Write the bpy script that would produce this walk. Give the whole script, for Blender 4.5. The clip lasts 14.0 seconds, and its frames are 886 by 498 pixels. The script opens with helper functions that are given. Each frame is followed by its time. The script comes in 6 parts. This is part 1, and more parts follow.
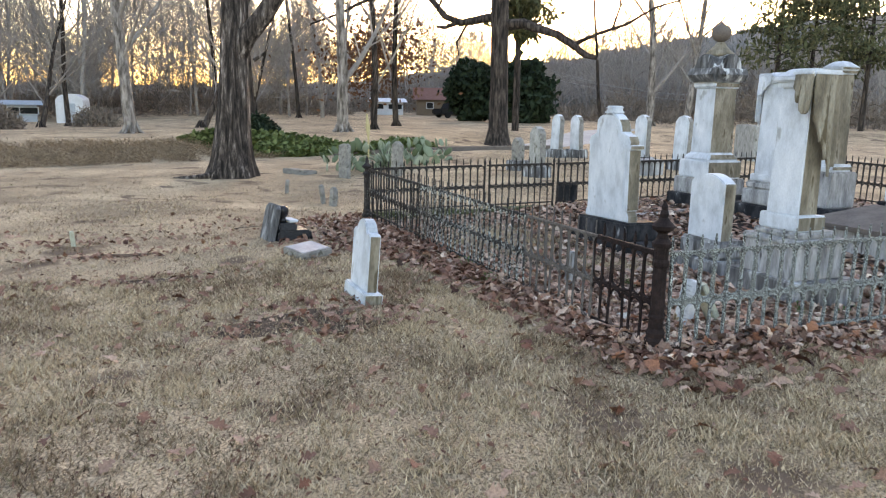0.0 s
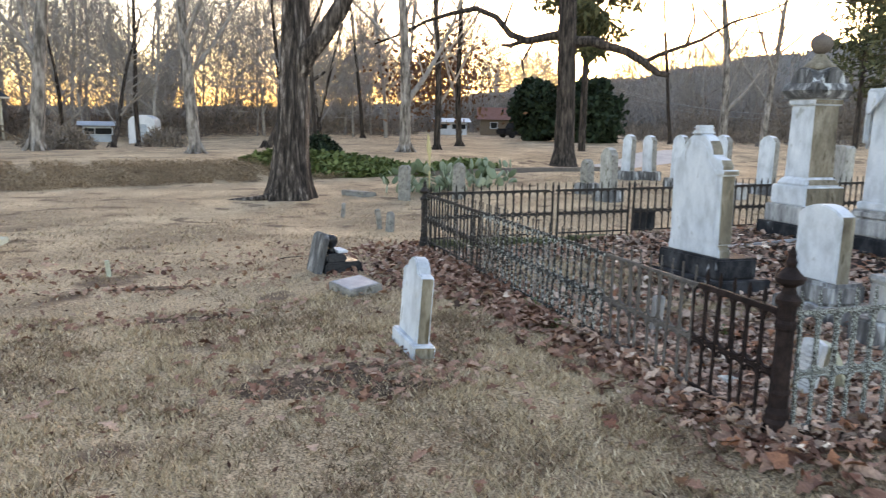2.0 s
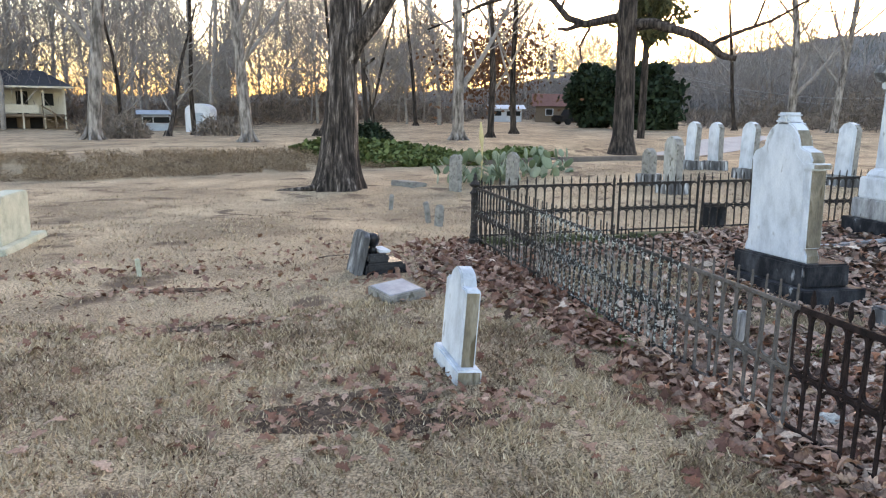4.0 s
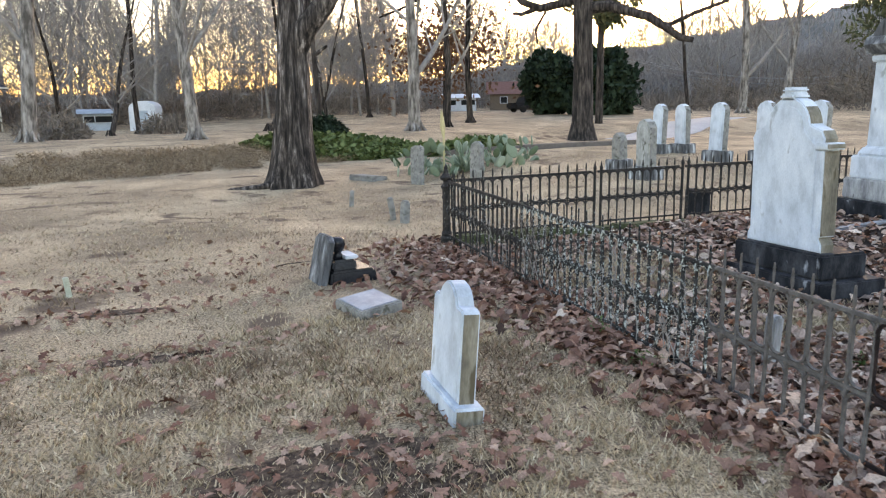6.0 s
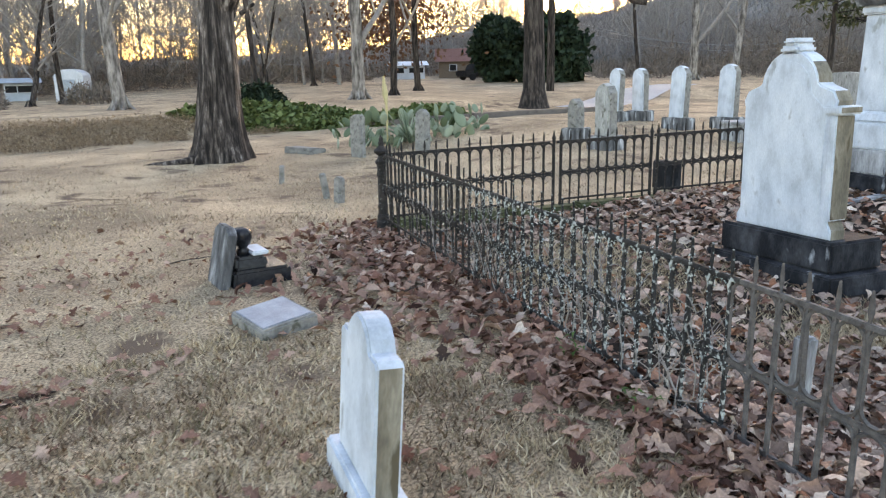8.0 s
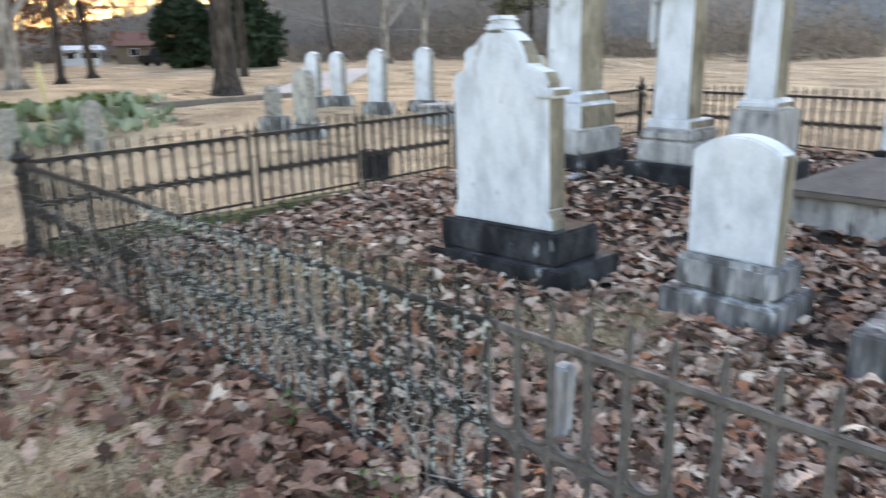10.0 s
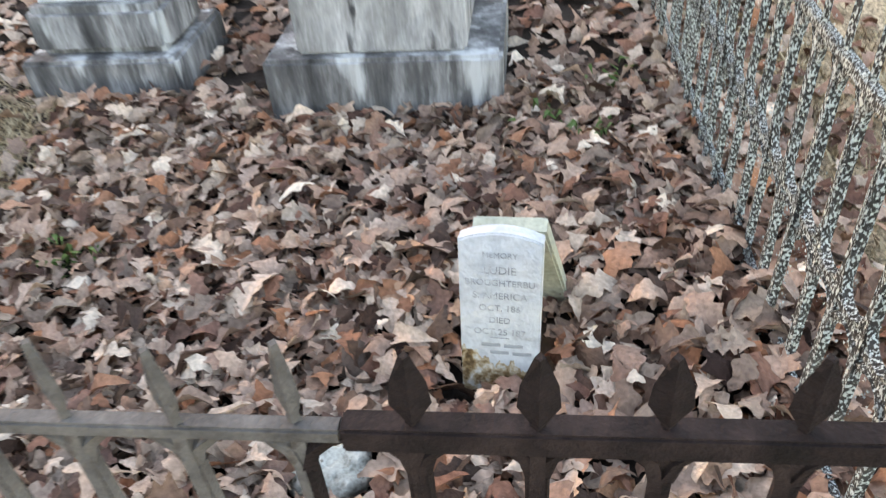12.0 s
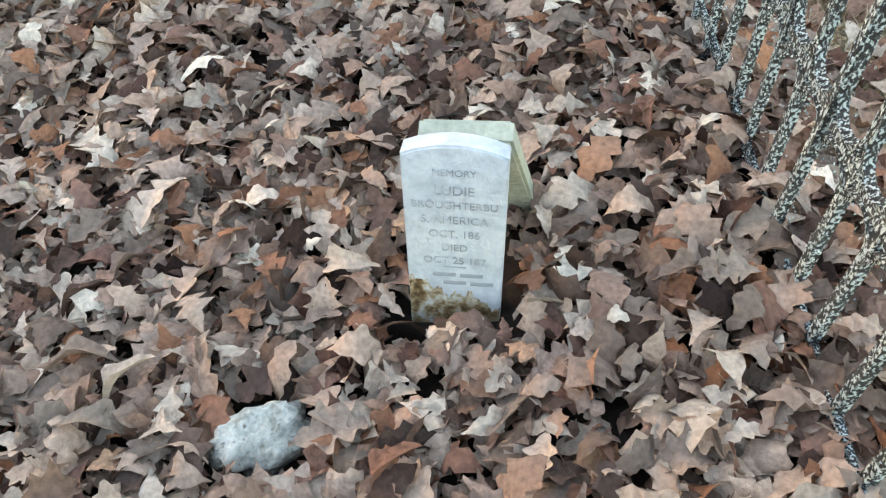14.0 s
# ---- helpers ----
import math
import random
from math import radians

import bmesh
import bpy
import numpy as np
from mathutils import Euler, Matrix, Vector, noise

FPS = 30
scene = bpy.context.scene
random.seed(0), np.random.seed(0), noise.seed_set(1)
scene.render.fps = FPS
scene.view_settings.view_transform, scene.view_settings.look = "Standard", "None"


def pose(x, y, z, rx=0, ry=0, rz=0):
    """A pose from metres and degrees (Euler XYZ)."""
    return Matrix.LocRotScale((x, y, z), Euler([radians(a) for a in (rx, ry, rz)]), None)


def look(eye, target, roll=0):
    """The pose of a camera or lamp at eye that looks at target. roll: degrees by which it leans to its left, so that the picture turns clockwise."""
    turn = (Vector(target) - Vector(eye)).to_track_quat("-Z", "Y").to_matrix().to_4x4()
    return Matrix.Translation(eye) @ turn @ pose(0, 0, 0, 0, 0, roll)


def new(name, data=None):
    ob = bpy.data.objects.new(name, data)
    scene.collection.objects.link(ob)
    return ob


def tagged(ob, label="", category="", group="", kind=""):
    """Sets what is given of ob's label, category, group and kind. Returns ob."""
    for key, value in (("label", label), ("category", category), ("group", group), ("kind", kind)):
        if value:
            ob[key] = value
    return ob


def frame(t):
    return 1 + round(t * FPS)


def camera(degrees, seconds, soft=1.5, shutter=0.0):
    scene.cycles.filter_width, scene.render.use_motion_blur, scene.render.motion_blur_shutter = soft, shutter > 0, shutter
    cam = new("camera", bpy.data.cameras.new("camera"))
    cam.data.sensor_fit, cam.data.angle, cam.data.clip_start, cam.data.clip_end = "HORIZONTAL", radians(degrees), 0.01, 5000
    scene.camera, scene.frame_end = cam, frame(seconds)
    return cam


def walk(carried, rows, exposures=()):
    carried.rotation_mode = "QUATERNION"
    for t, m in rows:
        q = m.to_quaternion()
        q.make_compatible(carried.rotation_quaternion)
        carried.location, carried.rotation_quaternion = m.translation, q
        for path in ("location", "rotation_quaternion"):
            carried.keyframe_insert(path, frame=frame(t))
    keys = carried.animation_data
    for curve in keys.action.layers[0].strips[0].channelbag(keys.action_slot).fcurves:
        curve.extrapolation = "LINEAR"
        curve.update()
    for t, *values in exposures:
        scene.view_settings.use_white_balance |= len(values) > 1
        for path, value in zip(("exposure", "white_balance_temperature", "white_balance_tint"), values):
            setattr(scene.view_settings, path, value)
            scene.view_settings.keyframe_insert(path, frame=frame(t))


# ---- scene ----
cam = camera(61.5, 14.0, soft=1.2, shutter=0.4)
SKY = 0.12
EXPOSURES = [(0.0, 3.08, 7250, 27), (1.0, 3.01, 7250, 27), (2.6, 3.01, 7350, 27), (3.5, 3.11, 7050, 27), (3.7, 3.11, 7050, 27), (7.0, 3.11, 7150, 26), (9.3, 3.37, 7150, 25), (10.5, 3.4, 7650, 27), (11.2, 3.74, 8250, 27), (13.0, 3.8, 7750, 20), (14.0, 3.76, 7750, 17)]
METRES, EYE, TILT, LEAN, TURN = 6.4, 1.5, 0.0, 0.0, -22.3
ROWS = [
    (0.0, 0.0, 0.0, 0.0, 0.23, -11.07, -1.17),
    (0.5, -0.0002, 0.041, -0.0001, -0.2, -10.46, -1.12),
    (1.0, 0.0145, 0.077, 0.0003, 0.9, -9.76, -0.94),
    (1.5, 0.0144, 0.1084, -0.0002, 2.62, -9.56, -0.96),
    (2.0, -0.0028, 0.1478, -0.0004, 5.08, -9.68, -1.03),
    (2.5, -0.0165, 0.1712, -0.002, 8.85, -10.45, -0.87),
    (3.0, -0.0105, 0.2108, -0.0016, 9.92, -11.54, -0.92),
    (3.5, -0.006, 0.237, 0.003, 9.72, -10.74, -0.85),
    (6.0, -0.0522, 0.3867, -0.0061, 5.59, -11.41, 0.86),
    (6.5, -0.0663, 0.4363, -0.007, 4.6, -12.43, 1.09),
    (7.0, -0.0631, 0.4898, -0.015, 3.39, -13.25, 1.08),
    (9.5, -0.0267, 0.7125, -0.025, -9.34, -14.78, 0.24),
    (10.0, -0.0176, 0.7366, -0.027, -20.66, -15.28, 1.04),
    (10.5, 0.0134, 0.7481, -0.0306, -34.84, -18.54, 3.35),
    (11.0, 0.0667, 0.7675, -0.0368, -47.43, -24.75, 5.06),
    (11.5, 0.0988, 0.7866, -0.0442, -56.74, -31.72, 4.88),
    (12.0, 0.1289, 0.8143, -0.0566, -62.43, -38.5, 4.04),
    (12.5, 0.1529, 0.8259, -0.0657, -65.06, -44.1, 3.33),
    (13.0, 0.1764, 0.831, -0.0735, -65.96, -48.33, 2.89),
    (13.5, 0.1799, 0.8344, -0.0748, -66.07, -50.79, 2.62),
    (14.0, 0.1787, 0.8387, -0.0736, -66.26, -51.27, 2.3),
]
walk(cam, [(t, pose(0, 0, EYE, TILT, LEAN, TURN) @ pose(METRES * x, METRES * y, METRES * z, 90 + pitch, roll, yaw)) for t, x, y, z, yaw, pitch, roll in ROWS],
     exposures=EXPOSURES)

# ---- sky and sun: clear winter dusk, the sun low behind the wooded ridge ----
SUN_HEADING, SUN_HEIGHT = 33.0, 7.0
world = bpy.data.worlds.new("dusk_sky")
scene.world = world
world.use_nodes = True
sky = world.node_tree.nodes.new("ShaderNodeTexSky")
sky.sky_type = "NISHITA"
sky.sun_disc = False
sky.sun_elevation, sky.sun_rotation = radians(SUN_HEIGHT), radians(SUN_HEADING)
sky.air_density, sky.dust_density, sky.ozone_density = 1.0, 1.3, 1.0
back = world.node_tree.nodes["Background"]
back.inputs["Strength"].default_value = SKY
world.node_tree.links.new(sky.outputs["Color"], back.inputs["Color"])
sun = new("sun", bpy.data.lights.new("sun", "SUN"))
sun.data.energy, sun.data.angle, sun.data.color = 0.15, radians(16), (1.0, 0.78, 0.56)
h, e = radians(SUN_HEADING), radians(SUN_HEIGHT)
sun.matrix_world = look((60 * math.sin(h) * math.cos(e), 60 * math.cos(h) * math.cos(e), 60 * math.sin(e)), (0, 0, 0))


# ---- materials ----
def material(name, colours, scale=4.0, rough=0.85, bump=0.3, bump_scale=60.0, stretch=(1, 1, 1), spots=None, spot_scale=30.0, spot_at=0.6,
             random_by="", metal=0.0, detail=6.0, lo=0.3, hi=0.7, grain=(0.78, 1.18), gloss=0.3, patches=None):
    """A procedural surface: colours blended by a broad noise, a fine grain, optional spots of lichen or dirt, a fine relief."""
    m = bpy.data.materials.new(name)
    m.use_nodes = True
    n, l = m.node_tree.nodes, m.node_tree.links
    b = n["Principled BSDF"]
    b.inputs["Roughness"].default_value, b.inputs["Metallic"].default_value = rough, metal
    b.inputs["Specular IOR Level"].default_value = gloss
    tc = n.new("ShaderNodeTexCoord")
    mp = n.new("ShaderNodeMapping")
    mp.inputs["Scale"].default_value = stretch
    l.new(tc.outputs["Object"], mp.inputs["Vector"])
    broad = n.new("ShaderNodeTexNoise")
    broad.inputs["Scale"].default_value, broad.inputs["Detail"].default_value, broad.inputs["Roughness"].default_value = scale, detail, 0.62
    l.new(mp.outputs["Vector"], broad.inputs["Vector"])
    ramp = n.new("ShaderNodeValToRGB")
    ramp.color_ramp.elements[0].position, ramp.color_ramp.elements[1].position = 0.3, 0.7
    while len(ramp.color_ramp.elements) < len(colours):
        ramp.color_ramp.elements.new(0.5)
    for i, c in enumerate(colours):
        el = ramp.color_ramp.elements[i]
        el.position = (0.0 if random_by else lo) + (1.0 if random_by else hi - lo) * i / max(1, len(colours) - 1)
        el.color = (*c, 1)
    if random_by:
        src = n.new("ShaderNodeObjectInfo" if random_by == "object" else "ShaderNodeNewGeometry")
        l.new(src.outputs["Random" if random_by == "object" else "Random Per Island"], ramp.inputs["Fac"])
    else:
        l.new(broad.outputs["Fac"], ramp.inputs["Fac"])
    fine = n.new("ShaderNodeTexNoise")
    fine.inputs["Scale"].default_value, fine.inputs["Detail"].default_value = bump_scale, 4.0
    l.new(mp.outputs["Vector"], fine.inputs["Vector"])
    speckle = n.new("ShaderNodeMapRange")
    speckle.inputs["From Min"].default_value, speckle.inputs["From Max"].default_value = 0.25, 0.75
    speckle.inputs["To Min"].default_value, speckle.inputs["To Max"].default_value = grain
    l.new(fine.outputs["Fac"], speckle.inputs["Value"])
    mul = n.new("ShaderNodeVectorMath")
    mul.operation = "SCALE"
    l.new(ramp.outputs["Color"], mul.inputs[0])
    l.new(speckle.outputs["Result"], mul.inputs["Scale"])
    colour = mul.outputs["Vector"]
    if patches:
        wide = n.new("ShaderNodeTexNoise")
        wide.inputs["Scale"].default_value, wide.inputs["Detail"].default_value, wide.inputs["Distortion"].default_value = patches[0], 5.0, 0.6
        l.new(tc.outputs["Object"], wide.inputs["Vector"])
        level = n.new("ShaderNodeMapRange")
        level.inputs["From Min"].default_value, level.inputs["From Max"].default_value = 0.35, 0.65
        level.inputs["To Min"].default_value, level.inputs["To Max"].default_value = patches[1:]
        l.new(wide.outputs["Fac"], level.inputs["Value"])
        worn = n.new("ShaderNodeVectorMath")
        worn.operation = "SCALE"
        l.new(colour, worn.inputs[0])
        l.new(level.outputs["Result"], worn.inputs["Scale"])
        colour = worn.outputs["Vector"]
    if spots:
        sp = n.new("ShaderNodeTexNoise")
        sp.inputs["Scale"].default_value, sp.inputs["Detail"].default_value = spot_scale, 5.0
        l.new(mp.outputs["Vector"], sp.inputs["Vector"])
        edge = n.new("ShaderNodeMapRange")
        edge.inputs["From Min"].default_value, edge.inputs["From Max"].default_value = spot_at - 0.04, spot_at + 0.05
        l.new(sp.outputs["Fac"], edge.inputs["Value"])
        mix = n.new("ShaderNodeMix")
        mix.data_type = "RGBA"
        l.new(edge.outputs["Result"], mix.inputs["Factor"])
        l.new(colour, mix.inputs["A"])
        mix.inputs["B"].default_value = (*spots, 1)
        colour = mix.outputs["Result"]
    l.new(colour, b.inputs["Base Color"])
    if bump:
        bp = n.new("ShaderNodeBump")
        bp.inputs["Strength"].default_value, bp.inputs["Distance"].default_value = bump, 0.01
        l.new(fine.outputs["Fac"], bp.inputs["Height"])
        l.new(bp.outputs["Normal"], b.inputs["Normal"])
    return m


M = {
    "lawn": material("dormant_lawn", [(0.035, 0.025, 0.017), (0.23, 0.18, 0.118), (0.51, 0.39, 0.255), (0.68, 0.54, 0.365)], 62, 0.95, 1.0, 110, spots=(0.13, 0.09, 0.062), spot_scale=1.4, spot_at=0.62, detail=7, patches=(0.42, 0.62, 1.28)),
    "blade": material("dry_grass", [(0.17, 0.12, 0.076), (0.48, 0.38, 0.245), (0.66, 0.54, 0.365), (0.33, 0.25, 0.16), (0.56, 0.45, 0.30), (0.22, 0.165, 0.10), (0.74, 0.635, 0.455)], 3, 0.9, 0, 30, random_by="island"),
    "brown_blade": material("brown_dead_grass", [(0.07, 0.045, 0.028), (0.20, 0.135, 0.086), (0.36, 0.26, 0.175), (0.17, 0.145, 0.075)], 3, 0.9, 0, 30, random_by="island"),
    "leaf": material("dead_oak_leaf", [(0.018, 0.009, 0.007), (0.33, 0.205, 0.15), (0.52, 0.38, 0.295), (0.055, 0.027, 0.021), (0.66, 0.52, 0.415), (0.028, 0.015, 0.013), (0.45, 0.335, 0.27), (0.32, 0.145, 0.08), (0.20, 0.105, 0.08), (0.42, 0.30, 0.235), (0.075, 0.036, 0.028), (0.82, 0.69, 0.56)], 30, 0.65, 0.7, 75, random_by="island", grain=(0.66, 1.28), gloss=0.1),
    "lawn_leaf": material("brown_lawn_leaf", [(0.05, 0.024, 0.018), (0.21, 0.108, 0.075), (0.36, 0.225, 0.165), (0.11, 0.05, 0.037), (0.46, 0.32, 0.24), (0.17, 0.075, 0.05), (0.28, 0.165, 0.12)], 30, 0.75, 0.6, 75, random_by="island", grain=(0.66, 1.28), gloss=0.15),
    "leaf_piece": material("dead_oak_leaf_single", [(0.09, 0.047, 0.038), (0.44, 0.315, 0.245), (0.60, 0.46, 0.365), (0.18, 0.098, 0.076), (0.70, 0.56, 0.445), (0.26, 0.16, 0.125), (0.54, 0.41, 0.33), (0.42, 0.225, 0.13), (0.84, 0.72, 0.58)], 30, 0.6, 0.7, 75, random_by="object", grain=(0.66, 1.28), gloss=0.25),
    "marble": material("weathered_white_marble", [(0.33, 0.375, 0.42), (0.54, 0.60, 0.66), (0.69, 0.74, 0.79)], 4, 0.7, 0.15, 90, (1, 1, 0.5), spots=(0.33, 0.36, 0.375), spot_scale=9, spot_at=0.68, grain=(0.9, 1.08)),
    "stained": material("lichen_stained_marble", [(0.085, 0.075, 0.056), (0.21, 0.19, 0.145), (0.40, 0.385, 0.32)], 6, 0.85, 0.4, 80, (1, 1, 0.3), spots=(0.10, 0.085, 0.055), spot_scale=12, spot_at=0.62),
    "granite": material("dark_grimed_stone", [(0.007, 0.008, 0.010), (0.019, 0.021, 0.025), (0.075, 0.08, 0.088)], 4, 0.75, 0.4, 70, (1, 1, 0.5), spots=(0.40, 0.43, 0.45), spot_scale=7, spot_at=0.71, gloss=0.15),
    "limestone": material("grey_streaked_stone", [(0.10, 0.105, 0.11), (0.30, 0.31, 0.315), (0.52, 0.54, 0.55)], 6, 0.85, 0.4, 70, (1.4, 1.4, 0.3), spots=(0.05, 0.052, 0.055), spot_scale=10, spot_at=0.65),
    "grimed": material("black_grimed_limestone", [(0.012, 0.013, 0.014), (0.12, 0.125, 0.13), (0.42, 0.44, 0.455)], 5, 0.85, 0.4, 70, (1.6, 1.6, 0.3), spots=(0.52, 0.56, 0.58), spot_scale=6, spot_at=0.62),
    "broken_stone": material("mottled_pale_stone", [(0.20, 0.20, 0.17), (0.44, 0.46, 0.42), (0.60, 0.63, 0.60)], 22, 0.9, 0.8, 90, spots=(0.16, 0.15, 0.12), spot_scale=45, spot_at=0.64),
    "slab": material("brown_grey_slab", [(0.10, 0.085, 0.075), (0.17, 0.15, 0.135)], 5, 0.85, 0.3, 60),
    "rust": material("rusty_iron", [(0.008, 0.006, 0.006), (0.018, 0.012, 0.012), (0.038, 0.026, 0.024)], 14, 0.8, 0.5, 160, gloss=0.18),
    "iron": material("grey_painted_iron", [(0.055, 0.051, 0.049), (0.10, 0.094, 0.09), (0.155, 0.146, 0.138)], 16, 0.8, 0.4, 160, spots=(0.06, 0.048, 0.042), spot_scale=22, spot_at=0.66),
    "dark_iron": material("old_black_iron", [(0.009, 0.008, 0.008), (0.021, 0.019, 0.018), (0.055, 0.047, 0.041)], 14, 0.7, 0.5, 160, spots=(0.22, 0.23, 0.22), spot_scale=40, spot_at=0.68),
    "lichen_iron": material("lichen_crusted_iron", [(0.014, 0.014, 0.014), (0.035, 0.036, 0.035), (0.07, 0.073, 0.07)], 18, 0.9, 0.7, 120, (1, 1, 0.6), spots=(0.45, 0.52, 0.52), spot_scale=210, spot_at=0.535),
    "patchy_iron": material("lichen_patched_iron", [(0.010, 0.010, 0.010), (0.028, 0.028, 0.028), (0.07, 0.07, 0.066)], 16, 0.9, 0.7, 120, spots=(0.44, 0.48, 0.46), spot_scale=30, spot_at=0.60),
    "lichen": material("pale_lichen", [(0.34, 0.40, 0.38), (0.60, 0.65, 0.62), (0.14, 0.15, 0.14)], 3, 0.95, 0.3, 200, random_by="island"),
    "moss": material("mossy_kerb_stone", [(0.035, 0.04, 0.022), (0.07, 0.085, 0.035), (0.13, 0.13, 0.09)], 7, 0.95, 0.8, 60),
    "bark": material("grey_brown_bark", [(0.010, 0.008, 0.007), (0.038, 0.031, 0.027), (0.115, 0.097, 0.085), (0.34, 0.31, 0.285)], 10, 0.9, 1.0, 40, (1, 1, 0.09), lo=0.38, hi=0.70),
    "dark_bark": material("dark_bark", [(0.012, 0.010, 0.009), (0.045, 0.036, 0.031), (0.10, 0.083, 0.07)], 9, 0.9, 1.0, 30, (1, 1, 0.16), lo=0.4, hi=0.64),
    "pale_bark": material("pale_bark", [(0.085, 0.077, 0.069), (0.22, 0.20, 0.182), (0.36, 0.335, 0.31)], 7, 0.9, 0.9, 25, (1, 1, 0.25), lo=0.38, hi=0.64),
    "twig": material("bare_twigs", [(0.17, 0.157, 0.146), (0.26, 0.242, 0.224), (0.34, 0.315, 0.285)], 1.5, 0.9, 0, 10),
    "brush": material("winter_brush", [(0.12, 0.102, 0.09), (0.21, 0.18, 0.155), (0.30, 0.25, 0.20)], 1, 0.95, 0, 10, random_by="island"),
    "weeds": material("matted_dry_weeds", [(0.06, 0.04, 0.026), (0.21, 0.145, 0.088), (0.40, 0.30, 0.19), (0.15, 0.098, 0.06)], 1, 0.95, 0, 10, random_by="island"),
    # Leaf mould colour, blackened to hold the shade between the leaves.
    "mould": material("shade_darkened_mould", [(0.008, 0.005, 0.004), (0.018, 0.012, 0.009), (0.035, 0.024, 0.018)], 6, 0.95, 0.8, 50),
    "soil": material("dark_bare_soil", [(0.022, 0.014, 0.010), (0.06, 0.040, 0.028), (0.13, 0.092, 0.064), (0.24, 0.18, 0.12)], 26, 0.95, 0.9, 90, lo=0.32, hi=0.72),
    # Distance haze is mixed into the grey of these far trees.
    "brush_far": material("haze_greyed_far_trees", [(0.125, 0.127, 0.125), (0.16, 0.159, 0.153), (0.20, 0.195, 0.18)], 1, 1.0, 0, 10, random_by="island"),
    "russet": material("russet_leaves", [(0.10, 0.05, 0.028), (0.19, 0.10, 0.055)], 1, 0.9, 0, 10, random_by="island"),
    # Ridge colours paled and greyed to carry the haze of distance.
    "ridge": material("haze_greyed_ridge", [(0.125, 0.128, 0.127), (0.15, 0.151, 0.147), (0.185, 0.18, 0.17)], 0.09, 1.0, 0, 0.8, detail=12),
    "cedar": material("dark_cedar_foliage", [(0.008, 0.018, 0.010), (0.018, 0.036, 0.018), (0.03, 0.05, 0.026)], 2, 0.9, 0, 10, random_by="island"),
    "pine": material("pine_needles", [(0.04, 0.05, 0.025), (0.085, 0.095, 0.045), (0.15, 0.145, 0.07)], 2, 0.9, 0, 10, random_by="island"),
    "ivy": material("ivy_leaves", [(0.05, 0.075, 0.022), (0.10, 0.14, 0.045), (0.17, 0.20, 0.075)], 2, 0.8, 0, 10, random_by="island"),
    "cactus": material("prickly_pear_pads", [(0.05, 0.085, 0.04), (0.15, 0.20, 0.12), (0.36, 0.41, 0.31), (0.09, 0.13, 0.07), (0.25, 0.31, 0.22)], 6, 0.7, 0.2, 80, random_by="object"),
    "straw": material("dry_seed_stalk", [(0.42, 0.36, 0.18), (0.52, 0.46, 0.26)], 8, 0.9, 0.2, 80),
    "white_paint": material("white_boards", [(0.52, 0.56, 0.60), (0.66, 0.70, 0.74)], 2, 0.7, 0.1, 30),
    "cream_paint": material("cream_boards", [(0.50, 0.46, 0.36), (0.60, 0.56, 0.46)], 2, 0.75, 0.1, 30),
    "roof": material("dark_shingles", [(0.03, 0.034, 0.042), (0.06, 0.065, 0.075)], 3, 0.9, 0.4, 30),
    "red_roof": material("red_brown_roof", [(0.14, 0.065, 0.05), (0.20, 0.10, 0.08)], 3, 0.9, 0.3, 30),
    "timber": material("old_timber", [(0.12, 0.09, 0.065), (0.22, 0.17, 0.12)], 8, 0.85, 0.3, 50),
    "void": material("dark_interior", [(0.012, 0.012, 0.013), (0.02, 0.02, 0.02)], 4, 0.9, 0, 20),
    "black_gloss": material("polished_black_granite", [(0.010, 0.011, 0.014), (0.025, 0.027, 0.032)], 30, 0.22, 0.05, 200),
    # Bronze colour paled and blued to hold some of the reflected sky.
    "bronze": material("sky_paled_bronze_plate", [(0.16, 0.185, 0.22), (0.30, 0.34, 0.39)], 8, 0.42, 0.15, 120, gloss=0.5),
    "fieldstone": material("grey_field_stone", [(0.13, 0.13, 0.12), (0.24, 0.24, 0.225), (0.34, 0.33, 0.30)], 8, 0.9, 0.5, 60, spots=(0.10, 0.10, 0.08), spot_scale=14, spot_at=0.62),
    "pale_fieldstone": material("pale_grey_stone", [(0.20, 0.21, 0.20), (0.34, 0.35, 0.335), (0.46, 0.47, 0.45)], 8, 0.9, 0.5, 60, (1, 1, 0.4), spots=(0.12, 0.12, 0.10), spot_scale=14, spot_at=0.64),
    "algae_stone": material("pale_green_marble", [(0.30, 0.33, 0.27), (0.45, 0.48, 0.39), (0.55, 0.57, 0.48)], 5, 0.8, 0.3, 70),
    "foot_marble": material("fine_white_marble", [(0.42, 0.465, 0.50), (0.56, 0.605, 0.635), (0.66, 0.695, 0.715)], 14, 0.75, 0.6, 70, spots=(0.36, 0.38, 0.39), spot_scale=40, spot_at=0.74, grain=(0.93, 1.05)),
    "soil_stain": material("earth_stained_marble", [(0.10, 0.06, 0.025), (0.24, 0.155, 0.075), (0.46, 0.38, 0.26), (0.60, 0.60, 0.56)], 34, 0.9, 0.4, 120, lo=0.36, hi=0.62),
    "engraved": material("engraved_letters", [(0.27, 0.295, 0.315), (0.46, 0.495, 0.52)], 34, 0.9, 0, 60, lo=0.38, hi=0.6),
    "road": material("pale_lane", [(0.32, 0.33, 0.34), (0.42, 0.43, 0.44)], 1.5, 0.9, 0.2, 20),
    "wire": material("grey_cable", [(0.20, 0.20, 0.20), (0.28, 0.28, 0.28)], 2, 0.6, 0, 20),
    "green_sprout": material("green_weeds", [(0.05, 0.11, 0.025), (0.10, 0.17, 0.05)], 4, 0.8, 0, 20, random_by="island"),
